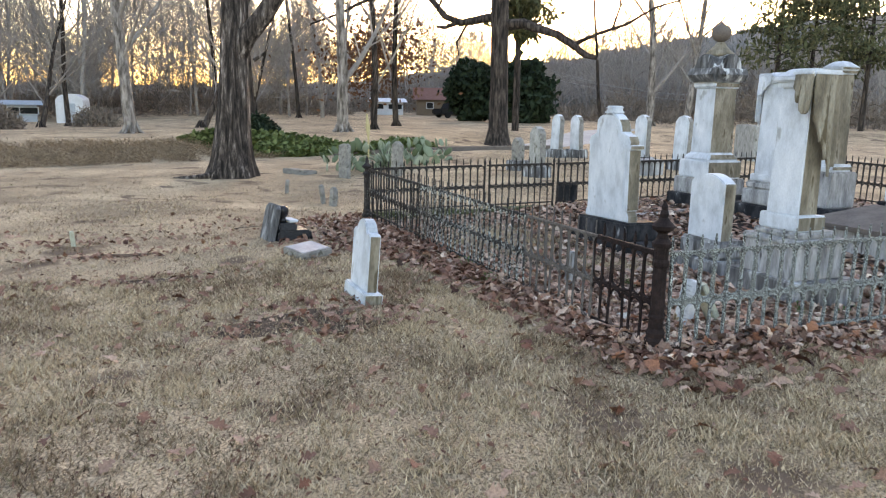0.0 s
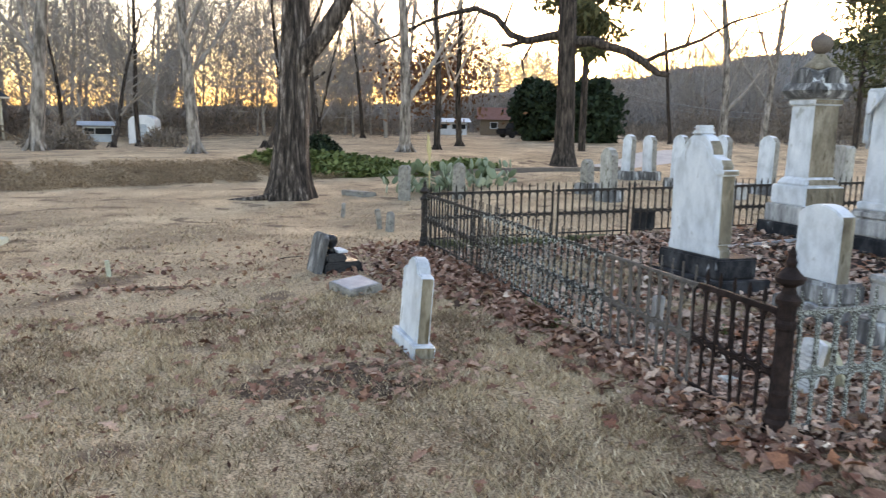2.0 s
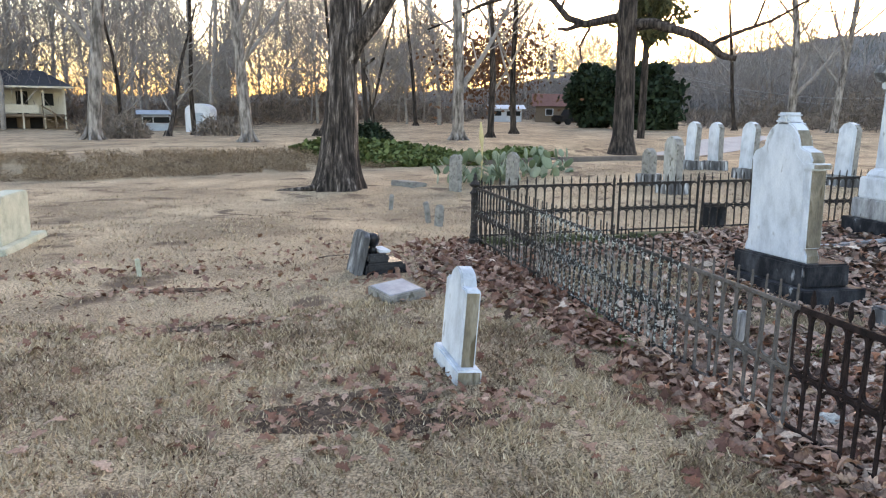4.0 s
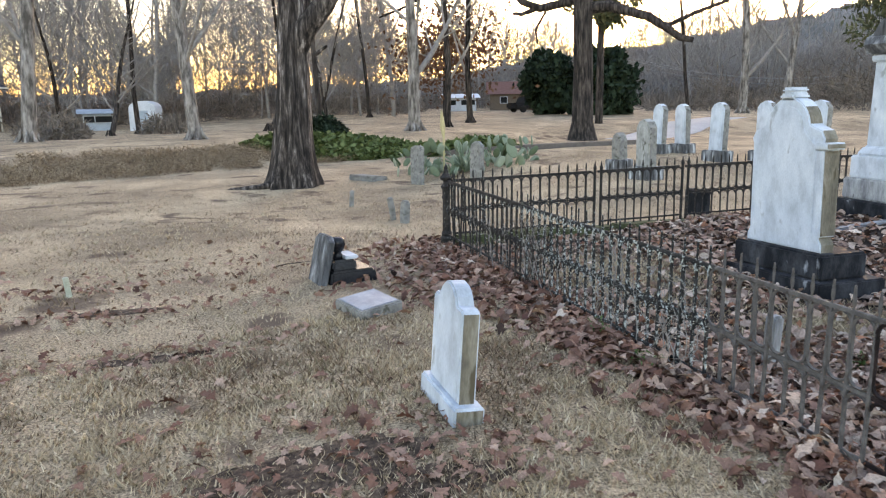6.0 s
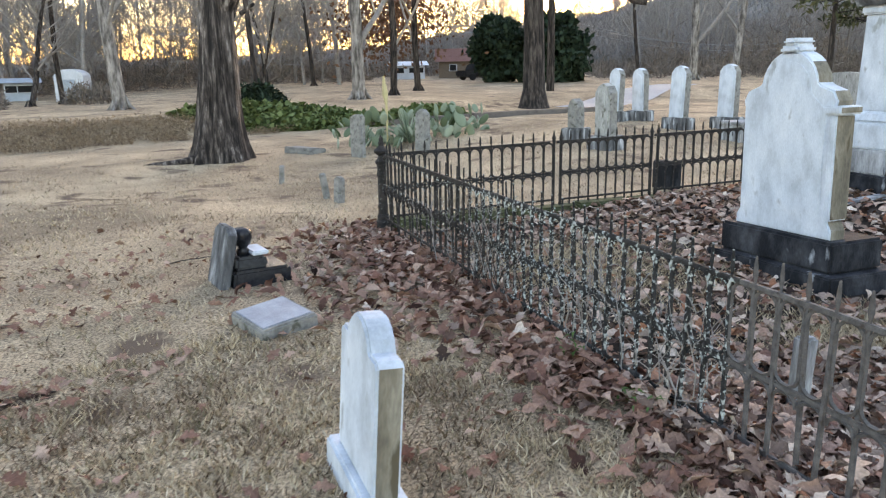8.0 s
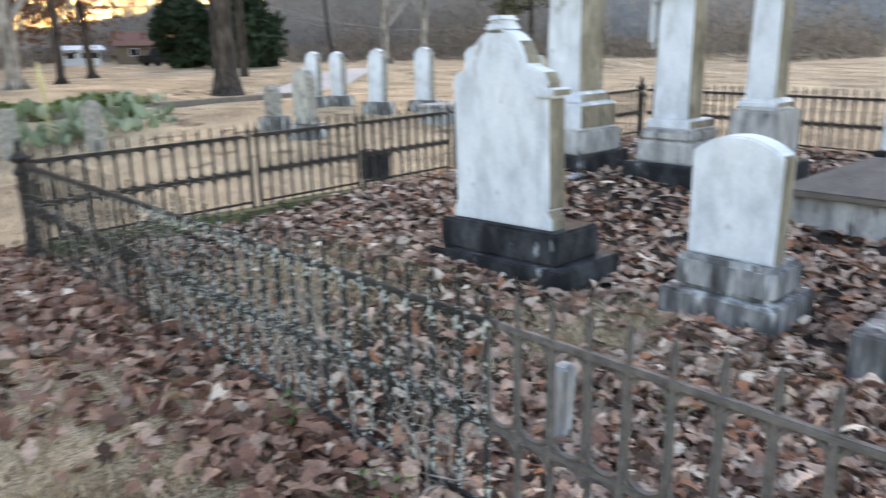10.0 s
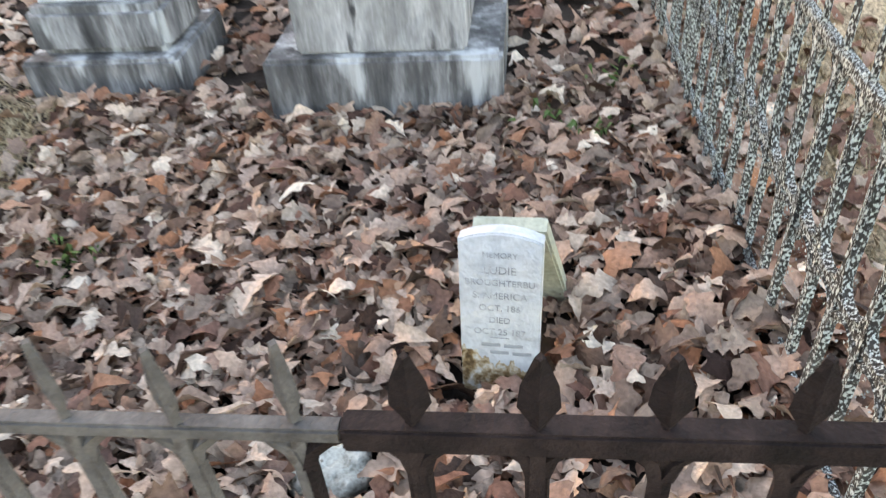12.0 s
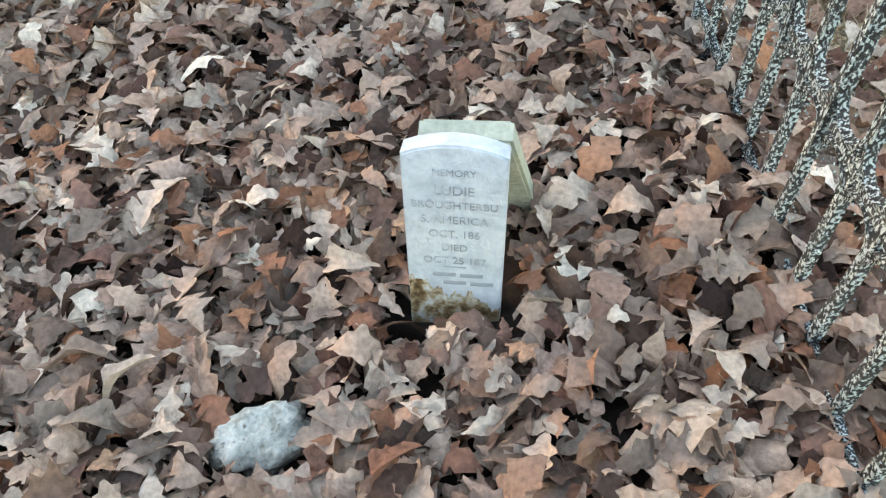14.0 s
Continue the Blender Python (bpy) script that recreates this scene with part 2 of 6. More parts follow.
    "steel_blue": material("blue_grey_sheet", [(0.30, 0.36, 0.42), (0.40, 0.46, 0.52)], 2, 0.6, 0.1, 20),
}


# ---- small builders ----
def link_mesh(name, mesh, mats, parent=None, label="", smooth=False):
    for m in (mats if isinstance(mats, (list, tuple)) else [mats]):
        mesh.materials.append(m)
    if smooth:
        mesh.shade_smooth()
    ob = new(name, mesh)
    if parent:
        ob.parent = parent
    if label:
        ob["label"] = label
    return ob


def part(name, bm, mats, parent=None, label="", smooth=False):
    mesh = bpy.data.meshes.new(name)
    bm.to_mesh(mesh)
    bm.free()
    return link_mesh(name, mesh, mats, parent, label, smooth)


def thing(name, at, label, category, group="", kind=""):
    e = new(name)
    e.empty_display_size = 0.1
    e.matrix_basis = at if isinstance(at, Matrix) else Matrix.Translation(at)
    return tagged(e, label, category, group, kind)


def box(bm, x0, x1, y0, y1, z0, z1, bevel=0.0, top=0.0, side_mat=None):
    """A block; top: how far the upper face draws in on every side; side_mat: material slot of its two y faces."""
    v = [bm.verts.new(p) for p in ((x0, y0, z0), (x1, y0, z0), (x1, y1, z0), (x0, y1, z0),
                                   (x0 + top, y0 + top, z1), (x1 - top, y0 + top, z1), (x1 - top, y1 - top, z1), (x0 + top, y1 - top, z1))]
    fs = [bm.faces.new([v[i] for i in f]) for f in ((3, 2, 1, 0), (4, 5, 6, 7), (0, 1, 5, 4), (1, 2, 6, 5), (2, 3, 7, 6), (3, 0, 4, 7))]
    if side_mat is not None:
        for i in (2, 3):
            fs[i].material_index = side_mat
    if bevel:
        es = list({e for f in fs for e in f.edges})
        bmesh.ops.bevel(bm, geom=es, offset=bevel, segments=2, affect="EDGES", clamp_overlap=True)


def block(name, dims, mats, parent, bevel=0.008, top=0.0, side_mat=None, label=""):
    bm = bmesh.new()
    box(bm, *dims, bevel, top, side_mat)
    return part(name, bm, mats, parent, label)


def lathe(bm, profile, segs=16, cx=0.0, cy=0.0, flute=0.0):
    rings = []
    for r, z in profile:
        ring = []
        for i in range(segs):
            a = 2 * math.pi * i / segs
            rr = r * (1 - (flute if i % 2 else 0))
            ring.append(bm.verts.new((cx + rr * math.cos(a), cy + rr * math.sin(a), z)))
        rings.append(ring)
    for a, b in zip(rings, rings[1:]):
        for i in range(segs):
            j = (i + 1) % segs
            bm.faces.new((a[i], a[j], b[j], b[i]))
    bm.faces.new(rings[0][::-1])
    bm.faces.new(rings[-1])


def prism(bm, outline, x0, x1, bevel=0.0, side_mat=None, side_top=99.0):
    """An outline in (y, z), anticlockwise seen from +x, drawn out from x0 to x1."""
    a = [bm.verts.new((x0, y, z)) for y, z in outline]
    b = [bm.verts.new((x1, y, z)) for y, z in outline]
    fs = [bm.faces.new(a[::-1]), bm.faces.new(b)]
    n = len(outline)
    for i in range(n):
        f = bm.faces.new((a[i], a[(i + 1) % n], b[(i + 1) % n], b[i]))
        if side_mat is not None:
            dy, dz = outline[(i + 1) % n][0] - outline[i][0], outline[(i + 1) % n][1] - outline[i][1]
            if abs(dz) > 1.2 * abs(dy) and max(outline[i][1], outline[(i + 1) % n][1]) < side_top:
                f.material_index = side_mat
        fs.append(f)
    bmesh.ops.recalc_face_normals(bm, faces=fs)
    if bevel:
        es = list({e for f in fs[:2] for e in f.edges})
        bmesh.ops.bevel(bm, geom=es, offset=bevel, segments=2, affect="EDGES", clamp_overlap=True)


def arc(cy, cz, r, a0, a1, n):
    return [(cy + r * math.cos(radians(a0 + (a1 - a0) * i / n)), cz + r * math.sin(radians(a0 + (a1 - a0) * i / n))) for i in range(n + 1)]


def tube(points, radii, sides, vs, fs):
    """A tapering tube along points, appended to plain lists of vertices and faces."""
    up = Vector((0.3, 0.2, 1)).normalized()
    rows = []
    for i, p in enumerate(points):
        d = (points[min(i + 1, len(points) - 1)] - points[max(i - 1, 0)]).normalized()
        u = d.cross(up)
        u = u.normalized() if u.length > 0.05 else d.cross(Vector((1, 0, 0))).normalized()
        w = d.cross(u)
        rows.append(len(vs))
        for k in range(sides):
            a = 2 * math.pi * k / sides
            q = p + radii[i] * (math.cos(a) * u + math.sin(a) * w)
            vs.append((q.x, q.y, q.z))
    for a, b in zip(rows, rows[1:]):
        for k in range(sides):
            j = (k + 1) % sides
            fs.append((a + k, b + k, b + j, a + j))


def mesh_of(name, vs, fs):
    mesh = bpy.data.meshes.new(name)
    mesh.from_pydata(vs, [], fs)
    return mesh


def fast_mesh(name, verts, faces):
    """A mesh of many equal-sided faces from numpy arrays."""
    mesh = bpy.data.meshes.new(name)
    k = faces.shape[1]
    mesh.vertices.add(len(verts))
    mesh.vertices.foreach_set("co", verts.astype(np.float32).ravel())
    mesh.loops.add(faces.size)
    mesh.loops.foreach_set("vertex_index", faces.astype(np.int32).ravel())
    mesh.polygons.add(len(faces))
    mesh.polygons.foreach_set("loop_start", np.arange(0, faces.size, k, dtype=np.int32))
    mesh.update(calc_edges=True)
    return mesh


def strewn(name, unit_v, unit_f, mats):
    """Many copies of a small unit joined into one mesh; mats: an array of 4 x 4 matrices."""
    uv = np.c_[unit_v, np.ones(len(unit_v))]
    v = np.einsum("nij,kj->nki", mats, uv)[:, :, :3].reshape(-1, 3)
    f = (unit_f[None] + (np.arange(len(mats)) * len(unit_v))[:, None, None]).reshape(-1, unit_f.shape[1])
    return fast_mesh(name, v, f)


def scatter_mats(pts, rng, size, tilt, normal_up=True):
    """Poses at pts with a random turn, a tilt up to so many radians and a size range."""
    n = len(pts)
    a, b, c = rng.uniform(0, 2 * math.pi, n), rng.normal(0, tilt, n), rng.normal(0, tilt, n)
    s = rng.uniform(size[0], size[1], n)
    ca, sa, cb, sb, cc, sc = np.cos(a), np.sin(a), np.cos(b), np.sin(b), np.cos(c), np.sin(c)
    m = np.zeros((n, 4, 4))
    m[:, 0, 0], m[:, 0, 1], m[:, 0, 2] = ca * cb, ca * sb * sc - sa * cc, ca * sb * cc + sa * sc
    m[:, 1, 0], m[:, 1, 1], m[:, 1, 2] = sa * cb, sa * sb * sc + ca * cc, sa * sb * cc - ca * sc
    m[:, 2, 0], m[:, 2, 1], m[:, 2, 2] = -sb, cb * sc, cb * cc
    m[:, :3, :3] *= s[:, None, None]
    m[:, :3, 3] = pts
    m[:, 3, 3] = 1
    return m


# ---- the lie of the land ----
LEVELS = np.array([(0, 0, -0.13), (1, 2, -0.13), (3, 2, -0.12), (5, 2, -0.1), (3.2, 4, -0.15), (4.1, 4, -0.1), (4.9, 4, -0.19), (3.9, 4.25, -0.2), (3.88, 4.6, -0.31), (4.2, 5.4, -0.3),
                   (5.2, 5.5, -0.25), (5.4, 7.3, -0.24), (3.1, 5.4, -0.15), (2, 5.4, -0.14), (1.8, 6, -0.16), (0.4, 6.2, -0.24), (-0.4, 6.2, -0.24), (0, 8, -0.28),
                   (1.9, 8.2, -0.18), (1.4, 9.4, -0.21), (-0.8, 9.7, -0.27), (-2.6, 11.6, -0.3), (3.2, 10.9, -0.28), (8.4, 9.2, -0.08), (9, 6, -0.17), (8, 4, -0.2), (11.5, 8, -0.08),
                   (3.4, 14, -0.43), (-3, 16, -0.42), (9, 15, -0.08), (11, 13, -0.08), (2.5, 18, -0.5), (-6, 20, -0.52), (12, 20, 0.0), (-4, 3, -0.2), (-6, 8, -0.28), (7, 0, -0.05), (0, -6, -0.1)])


def ground(x, y):
    x, y = np.atleast_1d(np.asarray(x, float)), np.atleast_1d(np.asarray(y, float))
    near, wsum = np.zeros_like(x), np.full_like(x, 1e-4)
    near += 1e-4 * np.interp(y, [-10, 8, 20], [-0.1, -0.22, -0.48])
    for px, py, pz in LEVELS:
        d2 = (x - px) ** 2 + (y - py) ** 2
        w = 1.0 / (d2 + 0.25) ** 2
        near += w * pz
        wsum += w
    z = near / wsum
    far = np.clip((y - 14) / 8, 0, 1)
    z = z * (1 - far) + far * (-0.53 + np.interp(x, [5.5, 9.0], [0.0, 0.51]) * np.interp(y, [23, 29], [1.0, 0.25]))
    foot = np.clip(23.0 + 0.42 * (x + 5), 23.0, 33.5)
    s = np.clip((y - foot) / np.interp(x, [-5, 4, 12], [1.9, 2.6, 4.0]), 0, 1)
    s = s * s * (3 - 2 * s)
    top = np.interp(y, [25, 45, 90, 200], [0.0, 0.05, 0.3, 2.0])
    top = top - 0.5 * np.clip((10 - x) / 15, 0, 1) * np.clip((y - 36) / 20, 0, 1)
    z = z * (1 - s) + s * top
    z += 0.012 * np.sin(2.1 * x + 0.7 * y) * np.sin(1.7 * y - 0.6 * x) + 0.006 * np.sin(5.3 * x + 1) * np.sin(4.7 * y)
    return z


def gz(x, y):
    return float(ground(x, y)[0])


u = np.linspace(-1, 1, 301)
gx = 3 + 3.2 * np.sinh(6.0 * u)
gy = 8 + 3.6 * np.sinh(6.0 * u)
X, Y = np.meshgrid(gx, gy)
Z = ground(X.ravel(), Y.ravel())
n = len(gx)
i, j = np.meshgrid(np.arange(n - 1), np.arange(n - 1))
q = (j * n + i).ravel()
ground_mesh = fast_mesh("ground", np.c_[X.ravel(), Y.ravel(), Z], np.c_[q, q + 1, q + n + 1, q + n])
tagged(link_mesh("ground", ground_mesh, M["lawn"], smooth=True), "dormant tan lawn with bare earthy patches and fallen leaves", "ground", kind="structure")

# ---- the iron fence round the plot ----
BAY = 0.122


def bar_mesh(name, broad):
    """One upright with its spearhead; the origin lies at the top rail."""
    bm = bmesh.new()
    box(bm, -0.007, 0.007, -0.008, 0.008, -0.80, 0.0)
    w = 0.021 if broad else 0.013
    prof = [(0.010, 0.0), (0.007, 0.02), (w, 0.045), (w * 0.86, 0.075), (0.005, 0.112 if broad else 0.118)]
    rings = [[bm.verts.new((sx * 0.006 if abs(sx) else 0, sy * r, z)) for sx, sy in ((1, 0), (0, 1), (-1, 0), (0, -1))] for r, z in prof]
    for a, b in zip(rings, rings[1:]):
        for k in range(4):
            bm.faces.new((a[k], a[(k + 1) % 4], b[(k + 1) % 4], b[k]))
    bm.faces.new(rings[-1])
    mesh = bpy.data.meshes.new(name)
    bm.to_mesh(mesh)
    bm.free()
    return mesh


def tracery_meshes(thick):
    """The slot-shaped loop of one bay under the top rail, and the arch below the middle band."""
    r = BAY / 2 - 0.004
    pts = [(BAY / 2 + r * math.cos(radians(180 * k / 6)), -0.062 + r * math.sin(radians(180 * k / 6))) for k in range(7)]
    pts += [(BAY / 2 + r * math.cos(radians(180 + 180 * k / 5)), -0.285 + 0.8 * r * math.sin(radians(180 + 180 * k / 5))) for k in range(6)]
    pts = [Vector((0, *p)) for p in pts + pts[:2]]
    vs, fs = [], []
    tube(pts[:-1], [thick] * (len(pts) - 1), 4, vs, fs)
    loop = mesh_of("tracery", vs, fs)
    vs, fs = [], []
    tube([Vector((0, BAY / 2 + r * math.cos(radians(180 * k / 6)), -0.40 + 0.8 * r * math.sin(radians(180 * k / 6)))) for k in range(7)], [thick] * 7, 4, vs, fs)
    return loop, mesh_of("arch", vs, fs)


def rail(name, p, q, w, hgt, mat, parent):
    """A flat bar from p to q."""
    p, q = Vector(p), Vector(q)
    d = q - p
    bm = bmesh.new()
    box(bm, -w / 2, w / 2, 0, d.length, -hgt / 2, hgt / 2, 0.003)
    bmesh.ops.transform(bm, matrix=Matrix.Translation(p) @ d.to_track_quat("Y", "Z").to_matrix().to_4x4(), verts=bm.verts)
    return part(name, bm, mat, parent)


def iron_fence(label, start, along, length, rail_z, stretches):
    """One side of the fence. stretches: (from, to, material, broad finials, rail height, share of finials left)."""
    fence = thing("iron_fence", (start[0], start[1], 0), label, "fence", "fence round the family plot")
    turn = 0.0 if along == "y" else -90.0
    fence.rotation_euler.z = radians(turn)
    rng = random.Random(int(length * 100) + int(turn))
    top = lambda s: rail_z[0] + (rail_z[1] - rail_z[0]) * s / length
    for a, b, mat, broad, rh in stretches:
        bars = bar_mesh("bar", broad)
        bars.materials.append(M[mat])
        loop, arches = tracery_meshes(0.0105 if broad else 0.0115 if mat == "lichen_iron" else 0.011 if mat == "dark_iron" else 0.009)
        loop.materials.append(M[mat])
        arches.materials.append(M[mat])
        count = int(round((b - a) / BAY))
        step = (b - a) / count
        for k in range(count + 1):
            s = a + k * step
            if k == count and b < length - 0.01:
                continue
            o = new("bar", bars)
            o.parent = fence
            o.matrix_basis = pose(rng.uniform(-.004, .004), s, top(s), rng.uniform(-1.2, 1.2), rng.uniform(-1.5, 1.5), rng.uniform(-6, 6)) @ Matrix.Diagonal((1.25, 1.2, 1, 1) if mat == "lichen_iron" else (1, 1, 1, 1))
            if k < count:
                for kind, shape in (("tracery", loop), ("arch", arches)):
                    o = new(kind, shape)
                    o.parent = fence
                    o.matrix_basis = Matrix.Translation((0, s, top(s))) @ Matrix.Diagonal((1, step / BAY, 1, 1))
        rail("top_rail", (0, max(a - 0.05, 0.02), top(a)), (0, b - (0.05 if b < length - 0.3 else 0), top(b)), 0.030 if broad else 0.022, rh, M[mat], fence)
        rail("middle_rail", (0, a, top(a) - 0.342), (0, b, top(b) - 0.342), 0.014, 0.022, M[mat], fence)
        rail("bottom_rail", (0, a, top(a) - 0.64), (0, b, top(b) - 0.64), 0.016, 0.022, M[mat], fence)
    return fence


def fence_post(x, y, z, mat, label, tall=1.05):
    """A round moulded cast-iron corner post with a turned finial."""
    p = thing("fence_post", (x, y, z), label, "post", "posts of the iron fence")
    k = tall / 1.05
    bm = bmesh.new()
    lathe(bm, [(0.072, -0.08), (0.072, 0.10), (0.060, 0.12), (0.064, 0.15), (0.052, 0.18)], 20)
    part("base", bm, mat, p)
    bm = bmesh.new()
    lathe(bm, [(0.050, 0.18), (0.050, 0.24), (0.056, 0.26), (0.048, 0.28), (0.046, 0.60 * k), (0.055, 0.615 * k), (0.055, 0.64 * k), (0.047, 0.66 * k), (0.05, 0.74 * k)], 20, flute=0.06)
    part("shaft", bm, mat, p)
    bm = bmesh.new()
    lathe(bm, [(0.062, 0.74 * k), (0.066, 0.77 * k), (0.040, 0.80 * k), (0.032, 0.835 * k), (0.070, 0.86 * k), (0.076, 0.885 * k), (0.050, 0.91 * k), (0.026, 0.94 * k),
               (0.030, 0.965 * k), (0.020, 0.99 * k), (0.022, 1.01 * k), (0.004, 1.05 * k)], 20)
    part("finial", bm, mat, p)
    return p


WX, EX, SY, NY = 3.2, 11.9, 3.96, 10.9
west = iron_fence("spear-topped iron fence, rusty at the corner and lichen-crusted further on", (WX, SY), "y", NY - SY, (0.54, 0.50),
                  [(0.05, 0.785, "rust", True, 0.034), (0.785, 1.9, "iron", False, 0.020), (1.9, 4.6, "patchy_iron", False, 0.022), (4.6, 6.85, "dark_iron", False, 0.030)])
south = iron_fence("spear-topped iron fence thickly crusted with pale lichen", (WX, SY), "x", EX - WX, (0.54, 0.58),
                   [(0.09, 4.4, "lichen_iron", False, 0.022), (4.4, 8.62, "lichen_iron", False, 0.022)])
north = iron_fence("old black iron fence standing on a mossy kerb", (WX, NY), "x", EX - WX, (0.50, 0.62),
                   [(0.09, 1.97, "dark_iron", False, 0.030), (2.06, 3.25, "dark_iron", False, 0.030), (3.34, 4.6, "dark_iron", False, 0.030), (4.7, 8.62, "dark_iron", False, 0.030)])
east = iron_fence("weathered iron fence at the far end of the plot", (EX, SY), "y", NY - SY, (0.56, 0.62), [(0.09, 3.4, "dark_iron", False, 0.030), (3.5, 6.85, "dark_iron", False, 0.030)])
fence_post(WX, SY, -0.15, M["rust"], "rusty turned cast-iron corner post with a knobbed finial")
fence_post(WX, NY, -0.28, M["dark_iron"], "lichen-spotted cast-iron corner post with a small finial", 0.98)
fence_post(EX, SY, -0.2, M["dark_iron"], "dark cast-iron corner post with a small finial")
fence_post(EX, NY, -0.22, M["dark_iron"], "dark cast-iron corner post with a small finial")
for s in (1.97, 2.06, 3.25, 3.34, 4.6, 4.7):
    bm = bmesh.new()
    z = 0.50 + 0.12 * s / 8.7
    lathe(bm, [(0.018, -0.85), (0.018, 0.03), (0.024, 0.05), (0.012, 0.08), (0.004, 0.13)], 8)
    o = part("panel_post", bm, M["dark_iron"], north)
    o.matrix_basis = Matrix.Translation((0, s, z))
bm = bmesh.new()
for k in range(12):
    a, b = WX + 0.1 + k * 0.715, WX + 0.1 + k * 0.715 + 0.70
    box(bm, a, b, NY - 0.14, NY + 0.08, -0.5, -0.16 + 0.012 * math.sin(k * 2.3), 0.02)
tagged(part("kerb", bm, M["moss"]), "low mossy stone kerb under the iron fence", "kerb", kind="structure")


# ---- monuments ----
def headstone_a():
    """Large arched white tablet on two dark steps."""
    t = thing("headstone", pose(5.32, 7.90, -0.26, -1.8), "tall white marble headstone with arched top on black stepped base", "headstone")
    o = Vector((5.32, 7.82, -0.26))
    loc = lambda x0, x1, y0, y1, z0, z1: (x0 - o.x, x1 - o.x, y0 - o.y, y1 - o.y, z0 - o.z, z1 - o.z)
    block("lower_step", loc(5.32, 6.02, 7.18, 8.44, -0.36, -0.12), [M["granite"]], t, 0.012)
    block("upper_step", loc(5.40, 5.90, 7.27, 8.37, -0.12, 0.105), [M["granite"]], t, 0.02)
    bm = bmesh.new()
    w, c = 0.465, 0.0
    out = [(-w, 0.365), (w, 0.365), (w, 0.43), (w - 0.035, 0.49), (w - 0.035, 1.28), (w - 0.02, 1.33), (w - 0.06, 1.40), (0.29, 1.44)]
    out += arc(0, 1.42, 0.27, 8, 172, 14)
    out += [(-0.29, 1.44), (-w + 0.06, 1.40), (-w + 0.02, 1.33), (-w + 0.035, 1.28), (-w + 0.035, 0.49), (-w, 0.43)]
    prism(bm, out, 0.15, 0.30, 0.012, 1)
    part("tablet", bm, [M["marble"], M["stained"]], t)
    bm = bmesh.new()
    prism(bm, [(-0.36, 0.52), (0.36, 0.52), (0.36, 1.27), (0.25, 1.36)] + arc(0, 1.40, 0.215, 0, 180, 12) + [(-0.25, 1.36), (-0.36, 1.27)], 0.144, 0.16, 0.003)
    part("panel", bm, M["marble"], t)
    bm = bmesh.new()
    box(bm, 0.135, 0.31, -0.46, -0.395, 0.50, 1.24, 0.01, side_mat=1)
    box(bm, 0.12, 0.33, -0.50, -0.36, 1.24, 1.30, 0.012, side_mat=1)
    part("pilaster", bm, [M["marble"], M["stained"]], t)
    bm = bmesh.new()
    box(bm, 0.13, 0.32, -0.085, 0.095, 1.665, 1.725, 0.02)
    box(bm, 0.12, 0.33, -0.06, 0.06, 1.725, 1.775, 0.02)
    part("crest", bm, M["marble"], t)
    return t


def headstone_b():
    t = thing("headstone", (5.48, 6.29, -0.27), "small white marble headstone with curved top on grey stepped base", "headstone")
    block("lower_step", (0, 0.58, -0.34, 0.35, -0.08, 0.20), [M["grimed"]], t, 0.015)
    block("upper_step", (0.07, 0.47, -0.30, 0.30, 0.20, 0.40), [M["grimed"]], t, 0.03)
    bm = bmesh.new()
    out = [(-0.255, 0.40), (0.255, 0.40), (0.262, 0.99)] + arc(0, 0.70, 0.395, 50, 130, 10) + [(-0.262, 0.99)]
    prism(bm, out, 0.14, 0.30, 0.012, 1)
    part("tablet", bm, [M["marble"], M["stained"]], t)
    return t


def drape_mesh(bm, width, drop, folds, depth, thick, low=0.35):
    """A carved cloth in the y-z plane: hanging folds, short at the +y edge and falling to a ragged point towards the -y edge."""
    ny, nz = 30, 18
    g = []
    for face in (0, 1):
        for a in range(ny + 1):
            f = a / ny
            fall = low + (1 - low) * (1 - f) ** 0.8 * min(1.0, 0.55 + 2.6 * f)
            fall *= 1 + 0.05 * math.sin(folds * 2 * math.pi * f + 1.0) + 0.02 * math.sin(31 * f)
            for b in range(nz + 1):
                h = b / nz
                swell = abs(math.sin(folds * math.pi * f + 0.9 * h)) ** 0.6
                x = -depth * (0.25 + 0.75 * swell * (0.3 + 0.7 * h)) * (0.6 + 0.4 * math.sin(math.pi * f))
                g.append(bm.verts.new((x + (thick if face else 0), width * (f - 0.5) * (1 - 0.06 * h), -drop * fall * h)))
    m = (ny + 1) * (nz + 1)
    idx = lambda f, a, b: g[f * m + a * (nz + 1) + b]
    for a in range(ny):
        for b in range(nz):
            bm.faces.new((idx(0, a, b), idx(0, a, b + 1), idx(0, a + 1, b + 1), idx(0, a + 1, b)))
            bm.faces.new((idx(1, a, b), idx(1, a + 1, b), idx(1, a + 1, b + 1), idx(1, a, b + 1)))
    for b in range(nz):
        for a in (0, ny):
            bm.faces.new((idx(0, a, b), idx(1, a, b), idx(1, a, b + 1), idx(0, a, b + 1)))
    for a in range(ny):
        bm.faces.new((idx(0, a, nz), idx(1, a, nz), idx(1, a + 1, nz), idx(0, a + 1, nz)))
    bmesh.ops.recalc_face_normals(bm, faces=bm.faces)


